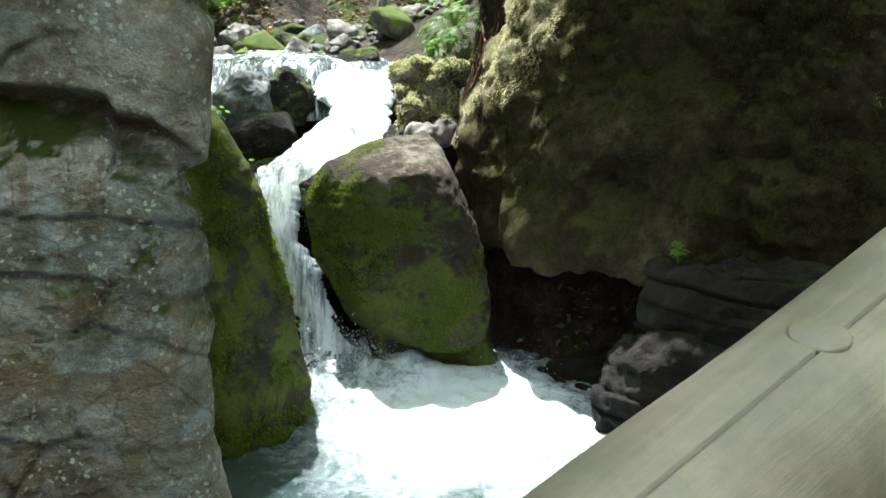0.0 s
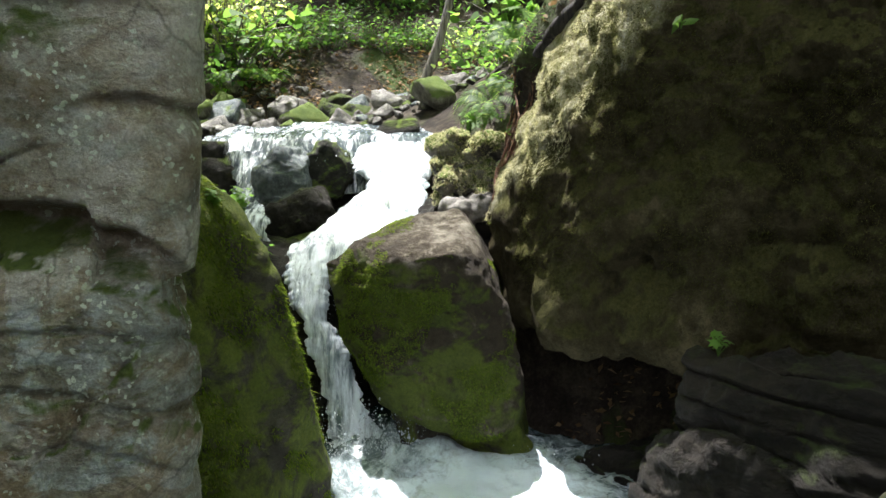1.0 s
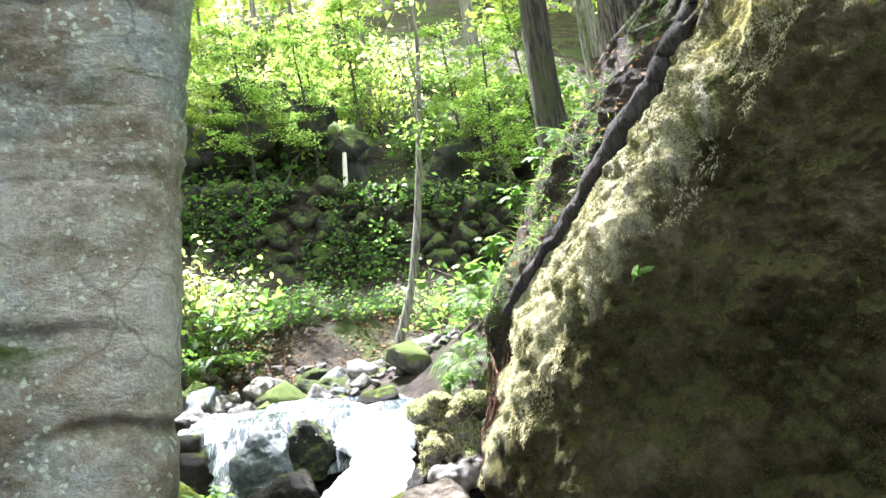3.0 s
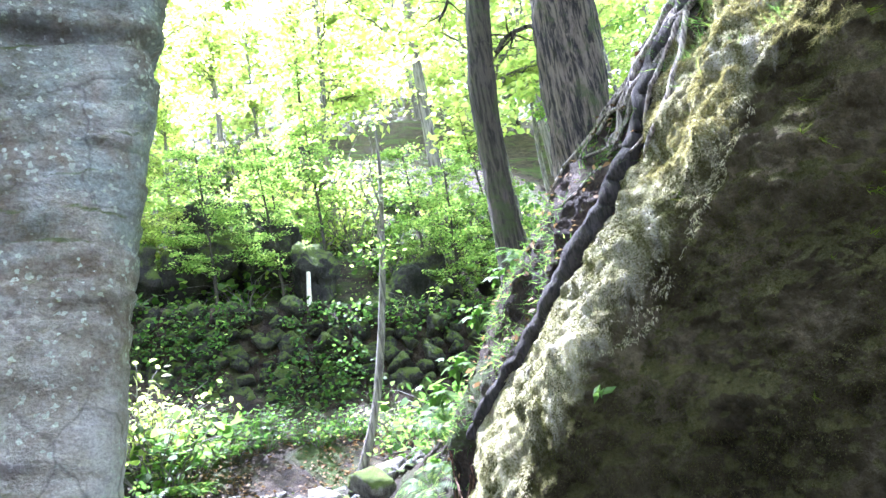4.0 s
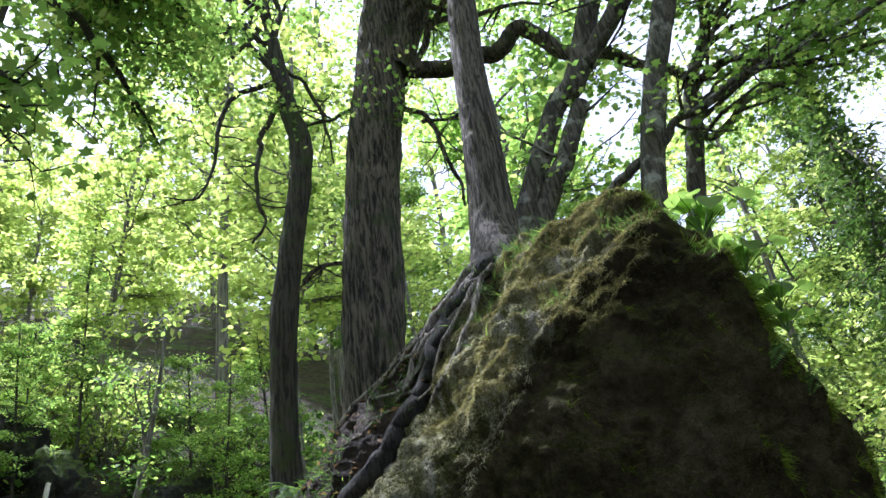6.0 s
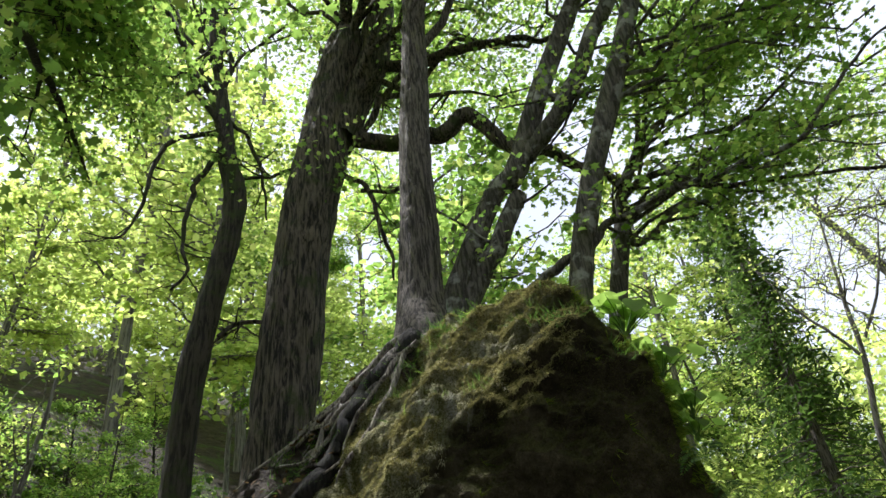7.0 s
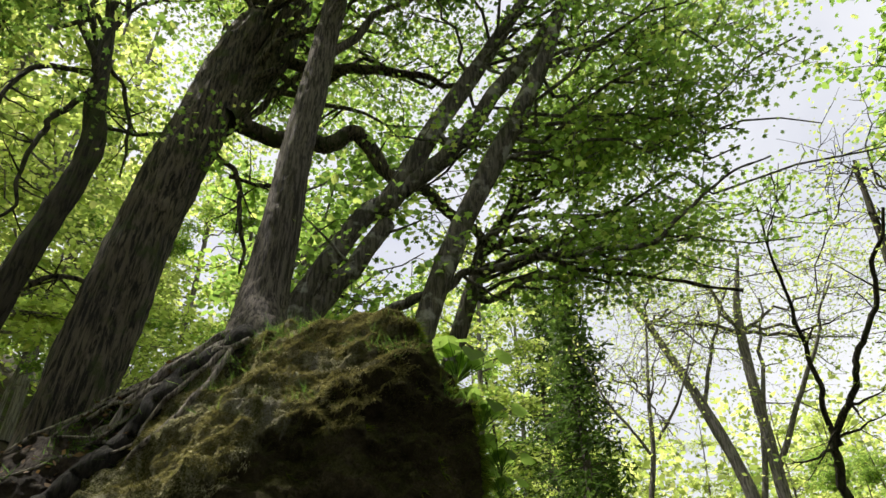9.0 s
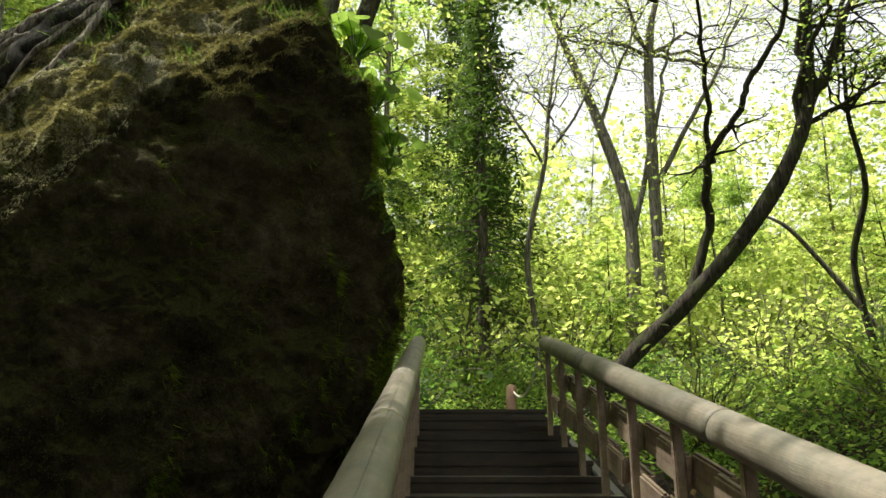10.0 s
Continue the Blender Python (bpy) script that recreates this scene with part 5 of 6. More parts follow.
tree("leaning_stem_tree", "grey tree leaning over the path with forked stems",
     [(10.2, 4.4, 3.6, 0.15), (10.56, 3.58, 4.7, 0.125), (10.8, 2.77, 5.48, 0.115), (10.99, 1.78, 6.55, 0.11), (11.09, 0.97, 7.87, 0.1), (11.1, 0.71, 9.44, 0.08), (11.1, 0.5, 12, 0.03)],
     [[(10.8, 2.77, 5.4, 0.085), (11.12, 2.54, 6.12, 0.075), (10.76, 2.14, 7.52, 0.060), (10.58, 1.75, 8.11, 0.045), (10.37, 1.35, 8.65, 0.040), (10.03, 0.78, 9.35, 0.032), (9.60, 0.37, 10.04, 0.018)],
      [(10.76, 2.14, 7.52, 0.045), (10.43, 2.12, 8.28, 0.036), (10.16, 2.03, 8.85, 0.030), (9.73, 1.94, 9.59, 0.024), (9.11, 1.76, 10.50, 0.012)],
      [(11.09, 0.97, 7.87, 0.080), (11.11, 0.58, 8.66, 0.065), (11.12, 0.19, 9.45, 0.049), (11.2, -0.3, 10.6, 0.02)],
      [(11.10, 0.85, 7.98, 0.040), (11.12, 0.36, 8.16, 0.032), (11.12, -0.13, 8.33, 0.023)]],
     BARK_DARK, LEAF_YELLOW, rng, 0.008, ((11.5, 0.0, 11), (2.4, 2.4, 1.8), 12), 2, 0.06, OVAL, 7, 1.0, sides=20)
tree("sapling", "thin grey sapling standing by the stream bed",
     [(-0.42, 12.3, 3.3, 0.12), (-0.39, 12.31, 3.58, 0.09), (-0.15, 12.32, 4.12, 0.075), (0.13, 12.32, 4.94, 0.065), (0.37, 12.31, 6.06, 0.06), (0.59, 12.30, 7.49, 0.05), (0.75, 12.28, 8.9, 0.035), (0.8, 12.28, 10, 0.015)],
     [], BARK_GREY, LEAF, rng, 0.004, ((0.7, 12.2, 8.3), (1.5, 1.3, 1.5), 4), 3, 0.09, OVAL, 3, 0.5, sides=14, spread=0.12)
thin_rng = np.random.default_rng(13)
tree("thin_sapling", "thin crooked grey sapling at the edge of the path",
     [(12.55, 0.49, 4.64, 0.060), (12.42, 0.60, 5.54, 0.050), (12.27, 0.60, 6.27, 0.045), (12.01, 0.31, 7.20, 0.040), (11.63, 0.37, 8.23, 0.030), (11.14, 0.27, 9.25, 0.015)],
     [], BARK_DARK, LEAF, thin_rng, 0.003, ((11.14, 0.27, 9.25), (1.2, 1.2, 1.0), 6), 3, 0.06, OVAL, 5, 0.6, sides=12, spread=0.2, layered=True)
thing("dead_tree", *tube(smooth_path([(13.53, 0.20, 4.90, 0.050), (13.40, 0.69, 5.72, 0.045), (13.21, 1.14, 6.48, 0.040), (13.04, 1.51, 7.03, 0.035), (12.92, 1.86, 7.30, 0.020)], 8), 8, 0.003, 5), BARK_GREY, "pale dead stem leaning through the undergrowth", "dead tree")
bare_rng = np.random.default_rng(3)
tree("pale_tree", "tall pale-barked tree with open branches in the forest",
     [(22.9, 7.5, 4.5, 0.34), (23, 7.36, 7.2, 0.26), (23.03, 7.28, 11.1, 0.2), (22.8, 8.0, 14.4, 0.17), (22.4, 9.1, 18, 0.1), (22, 10, 21, 0.04)],
     [[(23.0, 7.3, 10, 0.1), (23.3, 6.3, 14, 0.08), (23.6, 5.4, 18, 0.03)], [(22.8, 8, 14.4, 0.08), (23, 7, 17, 0.05), (23.2, 6, 19, 0.02)]],
     BARK_GREY, LEAF_YELLOW, rng, 0.01, ((23, 7, 18), (5, 5, 4), 14), 3, 0.1, OVAL, 8, 1.6, sides=16, spread=0.4)
tree("pale_tree", "second pale-barked tree beside a taller one",
     [(23.3, 6.4, 4.8, 0.26), (23.26, 6.48, 8, 0.21), (23.26, 6.48, 10.3, 0.18), (23.32, 6.28, 16.8, 0.15), (23.5, 5.6, 20, 0.04)],
     [[(23.26, 6.4, 12, 0.1), (23.5, 4.6, 15, 0.07), (23.8, 3, 18, 0.02)]],
     BARK_GREY, LEAF_YELLOW, rng, 0.01, ((23.5, 5, 18), (5, 5, 4), 14), 3, 0.1, OVAL, 8, 1.6, sides=16, spread=0.4)
tree("bare_sapling", "thin leafless sapling with bare twigs",
     [(14.7, 6.75, 4.2, 0.07), (14.65, 6.82, 5.85, 0.06), (14.57, 6.98, 7.74, 0.065), (14.76, 6.57, 9.86, 0.055), (14.82, 6.44, 11.13, 0.045), (14.94, 6.15, 13.18, 0.02)],
     [[(14.7, 6.6, 9.9, 0.035), (14.4, 7.3, 11.5, 0.025), (14.2, 7.8, 13, 0.01)], [(14.8, 6.4, 10.2, 0.035), (15, 5.6, 11.4, 0.025), (15.2, 5, 13, 0.01)]],
     BARK_GREY, LEAF_YELLOW, bare_rng, 0.0, ((14.8, 6.4, 12), (1.8, 1.8, 2.0), 9), 1, 0.07, OVAL, 6, 0.9, sides=10, spread=0.1)


def conifer(at, height, label, rng):
    root = empty("conifer", at, label, "tree")
    thing("trunk", *tube([(0, 0, -0.5, 0.16), (0, 0, height * 0.4, 0.11), (0, 0, height, 0.015)], 10, 0.01), BARK_CEDAR, parent=root)
    tubes, pts = [], []
    for z in np.arange(height * 0.22, height, 0.28):
        reach = 1.7 * (1 - z / height) ** 0.75 * rng.uniform(0.6, 1.2) + 0.2
        for _ in range(4):
            a = rng.uniform(0, 2 * np.pi)
            e = np.array([math.cos(a) * reach, math.sin(a) * reach, z - 0.28 * reach])
            w = wander((0, 0, z), e, 6, 0.05, rng)
            tubes.append(tube(np.column_stack([w, np.linspace(0.025, 0.006, 6)]), 4))
            for q in np.linspace(0.3, 1, 7):
                pts.append((np.array([0, 0, z]) * (1 - q) + e * q)[None] + rng.normal(0, 1, (6, 3)) * (0.16, 0.16, 0.1) - (0, 0, 0.06))
    thing("bough_spray", *joined(tubes), BARK_CEDAR, kind="stuff", parent=root)
    v, f = leaves_at(np.concatenate(pts), 0.2, rng, OVAL * (0.5, 1, 1), 0.7, False)
    thing("crown", v, f, LEAF_CONIFER, kind="stuff", parent=root)
    return root


first = conifer((15.88, 8.82, 4.2), 12.5, "tall dark green conifer standing among the broadleaf trees", rng)
for x, y, s in ((20.5, 11.5, 1.0), (26, 16, 1.3)):
    copy_thing(first, pose(x, y, float(ground_z(np.array([x]), np.array([y]))[0]), 0, 0, 70 * x) @ Matrix.Scale(s, 4))


# ---- the forest round about ----
rng = np.random.default_rng(77)
def forest_tree(kind, rng, height, leaf, bark, size, per):
    lean = rng.normal(0, 0.5, 2)
    trunk = [(0, 0, -0.6, 0.12), (0.1 * lean[0], 0.1 * lean[1], height * 0.2, 0.09), (0.3 * lean[0], 0.5 * lean[1], height * 0.35, 0.08), (0.6 * lean[0], 0.6 * lean[1], height * 0.55, 0.065), (lean[0], lean[1], height * 0.8, 0.045), (lean[0] * 1.2, lean[1], height, 0.015)]
    return tree("forest_tree", kind, trunk, [], bark, leaf, rng, 0.006, ((lean[0], lean[1], height * 0.56), (2.7, 2.7, height * 0.44), 26), per, size, OVAL_BROAD, 5, 0.8, sides=10, spread=0.2, group="trees of the forest", steps=5, low=0.7, layered=True, sunlit=False)


FOREST = [forest_tree("young yellow-green broadleaf tree in the forest", rng, 11, LEAF_YELLOW, BARK_GREY, 0.125, 4),
          forest_tree("slender light-leaved forest tree", rng, 13, LEAF_YELLOW, BARK_GREY, 0.125, 4),
          forest_tree("green broadleaf forest tree", rng, 12, LEAF, BARK_DARK, 0.125, 4),
          forest_tree("tall green forest tree with a thin trunk", rng, 14, LEAF, BARK_GREY, 0.125, 4)]
spots = []
# last two sectors: unseen trees behind the camera, added to cut sky light
SECTORS = [(-50, 44, 16.5, 46, 46), (44, 128, 15, 46, 62), (128, 215, 9, 26, 16), (215, 300, 9, 34, 16)]
for low, high, near, far, many in SECTORS:
    got = 0
    for _ in range(1500):
        az, dist = radians(rng.uniform(low, high)), rng.uniform(near, far)
        x, y = dist * math.sin(az), dist * math.cos(az)
        if (y < 17.6 and -9 < x < 8) or (50 < math.degrees(az) < 64 and dist < 22) or (14 < math.degrees(az) < 34 and dist < 24) or (42 < math.degrees(az) < 58 and dist < 27):
            continue
        if all((x - a) ** 2 + (y - b) ** 2 > (1.7 + 0.04 * dist) ** 2 for a, b in spots):
            spots.append((x, y))
            got += 1
        if got >= many:
            break
TERRACE = [(2.5, 16.8), (-6.2, 16.7), (-3.1, 16.9), (-1.6, 17.1), (-4.4, 18.2), (-0.6, 18.6), (1.9, 18.1), (-5.2, 18.0), (3.9, 17.9), (-1.9, 19.4)]
for n, (x, y) in enumerate(spots + TERRACE):
    z = float(ground_z(np.array([x]), np.array([y]))[0])
    pick = int(rng.choice([0, 1, 1, 2, 3, 3])) if x > 6 else int(rng.choice([0, 0, 1, 1]))
    size = rng.uniform(0.85, 1.5)
    if -22 < math.degrees(math.atan2(x, y)) < 32:
        size = min(size, max(0.5, (3.3 + (1.1 if math.atan2(x, y) > 0 else 0.8) * math.hypot(x, y) - z) / 13))
    if 58 < math.degrees(math.atan2(x, y)) < 96:
        # an open view of the sky above the path
        size = min(size, max(0.4, (3.3 + 0.33 * math.hypot(x, y) - z) / 13))
    if abs(x + 0.36 * (y - 7)) < 4.5 and y > 0:
        # low enough to leave the stream in the sun
        size = min(size, max(0.45, ((y - 10) * 2.3 - z) / 14))
    if (x, y) in TERRACE:
        pick, size = (0 if n % 3 == 0 else 2), rng.uniform(0.5, 0.66)
    m = pose(x, y, z, rng.uniform(-4, 4), rng.uniform(-4, 4), rng.uniform(0, 360)) @ Matrix.Scale(size, 4)
    if n < 4:
        FOREST[n].matrix_basis = m
    else:
        copy_thing(FOREST[pick], m)


# ---- shrubs and herbs ----
def shrub(label, rng, leaf, size, shape, radius, height, n, name="shrub"):
    root = empty(name, (0, 0, 0), label, "shrub", "shrubs")
    tubes, tips = [], []
    for _ in range(n):
        e = rng.normal(0, 1, 3) * (radius, radius, 0.3 * height) + (0, 0, height * 0.75)
        e[2] = max(e[2], 0.12)
        w = wander((0, 0, -0.1), e, 6, 0.15, rng, 0.2)
        tubes.append(tube(np.column_stack([w, np.linspace(0.012, 0.004, 6)]), 4))
        tips.append(w[2:])
    thing("woody_stem", *joined(tubes), BARK_GREY, kind="stuff", parent=root)
    v, f = leaves_at(scatter(np.concatenate(tips), 3, size * 0.9, rng), size, rng, shape, 0.45, False)
    thing("foliage", v, f, leaf, kind="stuff", parent=root)
    return root


SHRUBS = [shrub("bright green leafy shrub on the bank", rng, LEAF_BROAD, 0.085, HEART, 0.4, 0.6, 18),
          shrub("low green undergrowth bush", rng, LEAF, 0.085, BLADE, 0.5, 0.6, 36),
          shrub("yellow-green bush with drooping leaves", rng, LEAF_YELLOW, 0.09, BLADE, 0.5, 1.0, 34),
          shrub("dark green ground bush", rng, LEAF_DEEP, 0.085, BLADE, 0.45, 0.5, 34)]
shrub_spots = [(-2.9, 12.7, 0, 1.1), (-2.4, 13.1, 0, 0.8), (-1.9, 13.3, 3, 0.9), (-0.9, 13.3, 0, 0.6), (0.3, 13.5, 0, 0.6), (-3.3, 12.9, 2, 1.1), (-2.2, 13.8, 3, 0.8), (-0.2, 14.0, 3, 0.7),
               (-1.2, 13.5, 3, 0.8), (-3.6, 12.6, 2, 1.3), (-3.3, 12.2, 0, 1.5)]
shrub_spots += [(-3, 13.9, 3, 1.0), (-2, 14.0, 3, 0.9), (-0.6, 14.1, 3, 0.9), (0.4, 14.1, 1, 0.8), (1.4, 14.2, 3, 0.9), (-4, 13.8, 1, 1.0), (1.0, 12.2, 0, 0.9), (0.9, 10.6, 0, 0.8), (1.1, 9.4, 0, 0.9), (1.2, 8.6, 0, 0.8), (-3.2, 11.6, 0, 0.7)]
for _ in range(95):
    shrub_spots.append((rng.uniform(-8, 8), rng.uniform(16.8, 25), int(rng.integers(0, 4)), rng.uniform(0.8, 1.7)))
for _ in range(95):
    az, dist = radians(rng.uniform(48, 118)), rng.uniform(8.5, 24)
    x, y = dist * math.sin(az), dist * math.cos(az)
    s = x * U[0] + y * U[1]
    if abs(x * Q[0] + y * Q[1] - 0.4) < 1.3 and s < 9.5:
        continue
    if x < 7.2 and y > 2.2:
        continue
    shrub_spots.append((x, y, int(rng.integers(0, 4)), rng.uniform(0.8, 1.8) * (0.55 if dist < 13 else 1)))
for n, (x, y, k, s) in enumerate(shrub_spots):
    m = pose(x, y, float(ground_z(np.array([x]), np.array([y]))[0]) - 0.02, 0, 0, rng.uniform(0, 360)) @ Matrix.Scale(s, 4)
    if SHRUBS[k].get("used"):
        copy_thing(SHRUBS[k], m)
    else:
        SHRUBS[k].matrix_basis = m
        SHRUBS[k]["used"] = 1


# ---- the woods far off: clumps of leaves on the hillsides ----
wr = np.random.default_rng(33)
clumps = []
for n in range(520):
    low = n >= 300
    az, dist = (radians(wr.uniform(48, 125)), wr.uniform(24, 44)) if low else (radians(wr.uniform(-60, 150)), wr.uniform(34, 62))
    x, y = dist * math.sin(az), dist * math.cos(az)
    z = float(ground_z(np.array([x]), np.array([y]))[0])
    tall = wr.uniform(2, 4.5) if low else wr.uniform(7, 13)
    many = 420 if low else 260
    d = wr.normal(0, 1, (many, 3))
    d /= np.linalg.norm(d, axis=1)[:, None]
    clumps.append(np.array([x, y, z + tall * 0.5]) + d * np.array([2.6, 2.6, tall * 0.52]) * wr.uniform(0.3 if low else 0.5, 1.0, (many, 1)))
v, f = leaves_at(np.concatenate(clumps[300:]), 0.2, wr, OVAL, 0.6, False)
thing("far_thicket", v, f, LEAF_YELLOW, "green thicket on the rising ground behind the path", "thicket", kind="stuff")
v, f = leaves_at(np.concatenate(clumps[:300]), 0.42, wr, OVAL, 0.6, False)
thing("far_woods", v, f, LEAF_YELLOW, "distant yellow-green woods on the hillsides", "woods", kind="stuff")

# low growth on the forest floor beside the path and on the slope
hr = np.random.default_rng(35)
hx = np.concatenate([hr.uniform(7.5, 38, 70000), hr.uniform(7.5, 16, 45000), hr.uniform(-9, 9, 9000)])
hy = np.concatenate([hr.uniform(-8, 18, 70000), hr.uniform(-5, 8, 45000), hr.uniform(16.8, 28, 9000)])
lane = (np.abs(hx * Q[0] + hy * Q[1] - 0.4) < 1.1) & (hx * U[0] + hy * U[1] < 9.2)
hx, hy = hx[~lane], hy[~lane]
hz = ground_z(hx, hy) + 0.1 + np.abs(hr.normal(0, 0.35, len(hx))) * np.clip(0.6 + fbm(np.stack([hx, hy, 0 * hx], -1), 2.5, 3, 9), 0.1, 2)
v, f = leaves_at(np.stack([hx, hy, hz], -1), 0.068, hr, OVAL, 0.5, False)
thing("undergrowth", v, f, LEAF, "low green undergrowth covering the forest floor", "undergrowth", kind="stuff")


# ---- roots, moss and small plants on the rocks ----
from mathutils.bvhtree import BVHTree


def surface_of(*obs):
    verts, tris = [], []
    for ob in obs:
        n = len(verts)
        verts += [ob.matrix_world @ v.co for v in ob.data.vertices]
        tris += [[i + n for i in p.vertices] for p in ob.data.polygons]
    return BVHTree.FromPolygons(verts, tris)


ROCK_SKIN = surface_of(BIG_ROCK, MOUND)


def on_skin(points, lift):
    out = []
    for p in points:
        place, normal, _, _ = ROCK_SKIN.find_nearest(Vector(p[:3]))
        out.append((*(place + normal * lift * p[3]), p[3]))
    return out


def root(name, points, label, mat, lift=0.3, seed=0, bark=0.006):
    path = smooth_path(on_skin(smooth_path(points, 6), lift), 3)
    path[:, :3] += 0.012 * np.stack([fbm(path[:, :3], 0.3, 3, seed + k) for k in range(3)], -1)
    return thing(name, *tube(path, 12, bark, seed, 0.05), mat, label, "root", "roots on the rock")


root("main_root", [(3.3, 5.05, 7.15, 0.06), (2.98, 5.0, 6.72, 0.09), (2.67, 5.27, 6.04, 0.09), (2.4, 5.51, 5.66, 0.09), (1.96, 5.78, 5.15, 0.08), (1.63, 5.99, 4.76, 0.07), (1.36, 6.16, 4.5, 0.06), (1.05, 6.42, 4.17, 0.05), (0.85, 6.6, 3.8, 0.03)],
     "thick dark root running down the edge of the rock", ROOT_BLACK, 0.45, 1, 0.018)
rr = np.random.default_rng(44)
for k in range(26):
    a = np.array([3.1, 4.95, 6.95]) + rr.normal(0, 0.12, 3)
    end = np.array([2.3, 5.75, 5.9]) + rr.normal(0, 1, 3) * (0.3, 0.3, 0.35)
    mid = (a + end) / 2 + rr.normal(0, 0.14, 3)
    w = rr.uniform(0.014, 0.045)
    root("side_root", [(*a, w), (*mid, w * 0.8), (*end, w * 0.3)], "pale weathered root gripping the rock", ROOT, 0.95, 50 + k, 0.003)
for k in range(18):
    a = np.array([0.6, 7.2, 3.35]) + rr.normal(0, 0.14, 3)
    w = rr.uniform(0.006, 0.014)
    root("hanging_root", [(*a, w), (*(a + (-0.05, 0, -0.35)), w), (*(a + (-0.1, 0.05, -0.75) + rr.normal(0, 0.05, 3)), w * 0.4)], "reddish hanging root on the earth bank", ROOT_RED, 0.8, 80 + k, 0.0)


def skin_points(ob, n, rng, keep):
    """Random places on a mesh with their normals, where keep(place, normal) holds."""
    me = ob.data
    v = np.empty(len(me.vertices) * 3, np.float32)
    me.vertices.foreach_get("co", v)
    v = v.reshape(-1, 3).astype(float)
    t = np.empty(len(me.loops), np.int32)
    me.loops.foreach_get("vertex_index", t)
    t = t.reshape(len(me.polygons), -1)
    a, b, c = v[t[:, 0]], v[t[:, 1]], v[t[:, 2]]
    nrm = np.cross(b - a, c - a)
    area = np.linalg.norm(nrm, axis=1)
    nrm = nrm / (area[:, None] + 1e-12)
    ok = keep((a + b + c) / 3, nrm)
    w = area * ok
    pick = rng.choice(len(t), n, p=w / w.sum())
    r1, r2 = np.sqrt(rng.random(n)), rng.random(n)
    p = a[pick] * (1 - r1)[:, None] + b[pick] * (r1 * (1 - r2))[:, None] + c[pick] * (r1 * r2)[:, None]
    return p, nrm[pick]


def tufts(name, ob, n, length, width, mat, label, rng, keep, droop=0.6, wild=0.6):
    """A coat of short blades on a rock."""
    p, nrm = skin_points(ob, n, rng, keep)
    d = nrm + rng.normal(0, wild, p.shape) + np.array([0, 0, -droop])
    d /= np.linalg.norm(d, axis=1)[:, None]
    side = np.cross(d, rng.normal(0, 1, p.shape))
    side /= np.linalg.norm(side, axis=1)[:, None] + 1e-9
    ln = length * np.exp(rng.normal(0, 0.4, n))[:, None]
    tip = p + d * ln + np.array([0, 0, -0.35 * droop]) * ln
    v = np.stack([p - side * width, p + side * width, tip], 1).reshape(-1, 3)
    return thing(name, v, np.arange(3 * n).reshape(n, 3), mat, label, "moss", kind="stuff")


def patchy(p, size, seed, level):
    return fbm(p, size, 4, seed) > level


tr_ = np.random.default_rng(91)
# tufts above the sun line; their pale colour carries the sunlight
tufts("moss_coat", BIG_ROCK, 70000, 0.02, 0.0028, MOSS_TUFT, "golden-green moss coat on the rock edge, paled to carry its sunlight", tr_,
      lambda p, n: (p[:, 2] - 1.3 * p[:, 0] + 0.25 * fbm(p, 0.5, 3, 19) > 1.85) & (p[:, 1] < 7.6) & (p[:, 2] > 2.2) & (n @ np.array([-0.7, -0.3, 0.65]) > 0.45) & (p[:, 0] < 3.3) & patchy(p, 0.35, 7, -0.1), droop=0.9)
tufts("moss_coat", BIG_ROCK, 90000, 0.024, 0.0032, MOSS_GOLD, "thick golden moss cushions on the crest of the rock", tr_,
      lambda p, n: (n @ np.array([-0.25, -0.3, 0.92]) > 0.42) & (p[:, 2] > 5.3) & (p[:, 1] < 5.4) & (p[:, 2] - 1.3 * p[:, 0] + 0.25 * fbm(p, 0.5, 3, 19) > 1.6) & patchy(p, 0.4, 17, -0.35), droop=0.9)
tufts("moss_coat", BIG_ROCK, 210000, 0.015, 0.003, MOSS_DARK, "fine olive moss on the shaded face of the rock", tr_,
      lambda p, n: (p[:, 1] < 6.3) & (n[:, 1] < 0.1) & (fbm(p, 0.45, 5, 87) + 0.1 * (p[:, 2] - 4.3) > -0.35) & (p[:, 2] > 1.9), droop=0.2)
tufts("moss_coat", BIG_ROCK, 80000, 0.06, 0.0034, MOSS_GREEN, "shaggy green moss fringe on the side of the rock", np.random.default_rng(92),
      lambda p, n: (n[:, 0] > 0.3) & (p[:, 2] > 2.6) & (p[:, 1] < 5.5) & patchy(p, 0.4, 33, -0.2), droop=0.3)
BOULDER_OB = bpy.data.objects["boulder"]
tufts("moss_coat", BOULDER_OB, 34000, 0.011, 0.0035, MOSS_GREEN, "green moss coat on the boulder", tr_,
      lambda p, n: (n[:, 1] < 0.2) & (np.minimum(np.hypot(p[:, 0] + 0.62, p[:, 2] - 1.7), 0.12 + np.hypot(p[:, 0] - 0.42, (p[:, 2] - 1.15) * 0.8)) < 0.42 + 0.5 * fbm(p, 0.3, 4, 27)))
tufts("moss_coat", bpy.data.objects["stream_bank_rock"], 50000, 0.025, 0.005, MOSS_GREEN, "bright moss coat on the stream-side rock", tr_,
      lambda p, n: patchy(p, 0.4, 37, 0.0))
for ob in [o for o in scene.objects if o.name.startswith("bank_stone")][:9]:
    tufts("moss_coat", ob, 3500, 0.022, 0.005, MOSS_TUFT, "thick moss cushion on a bank stone", tr_, lambda p, n: n[:, 2] > -0.1)
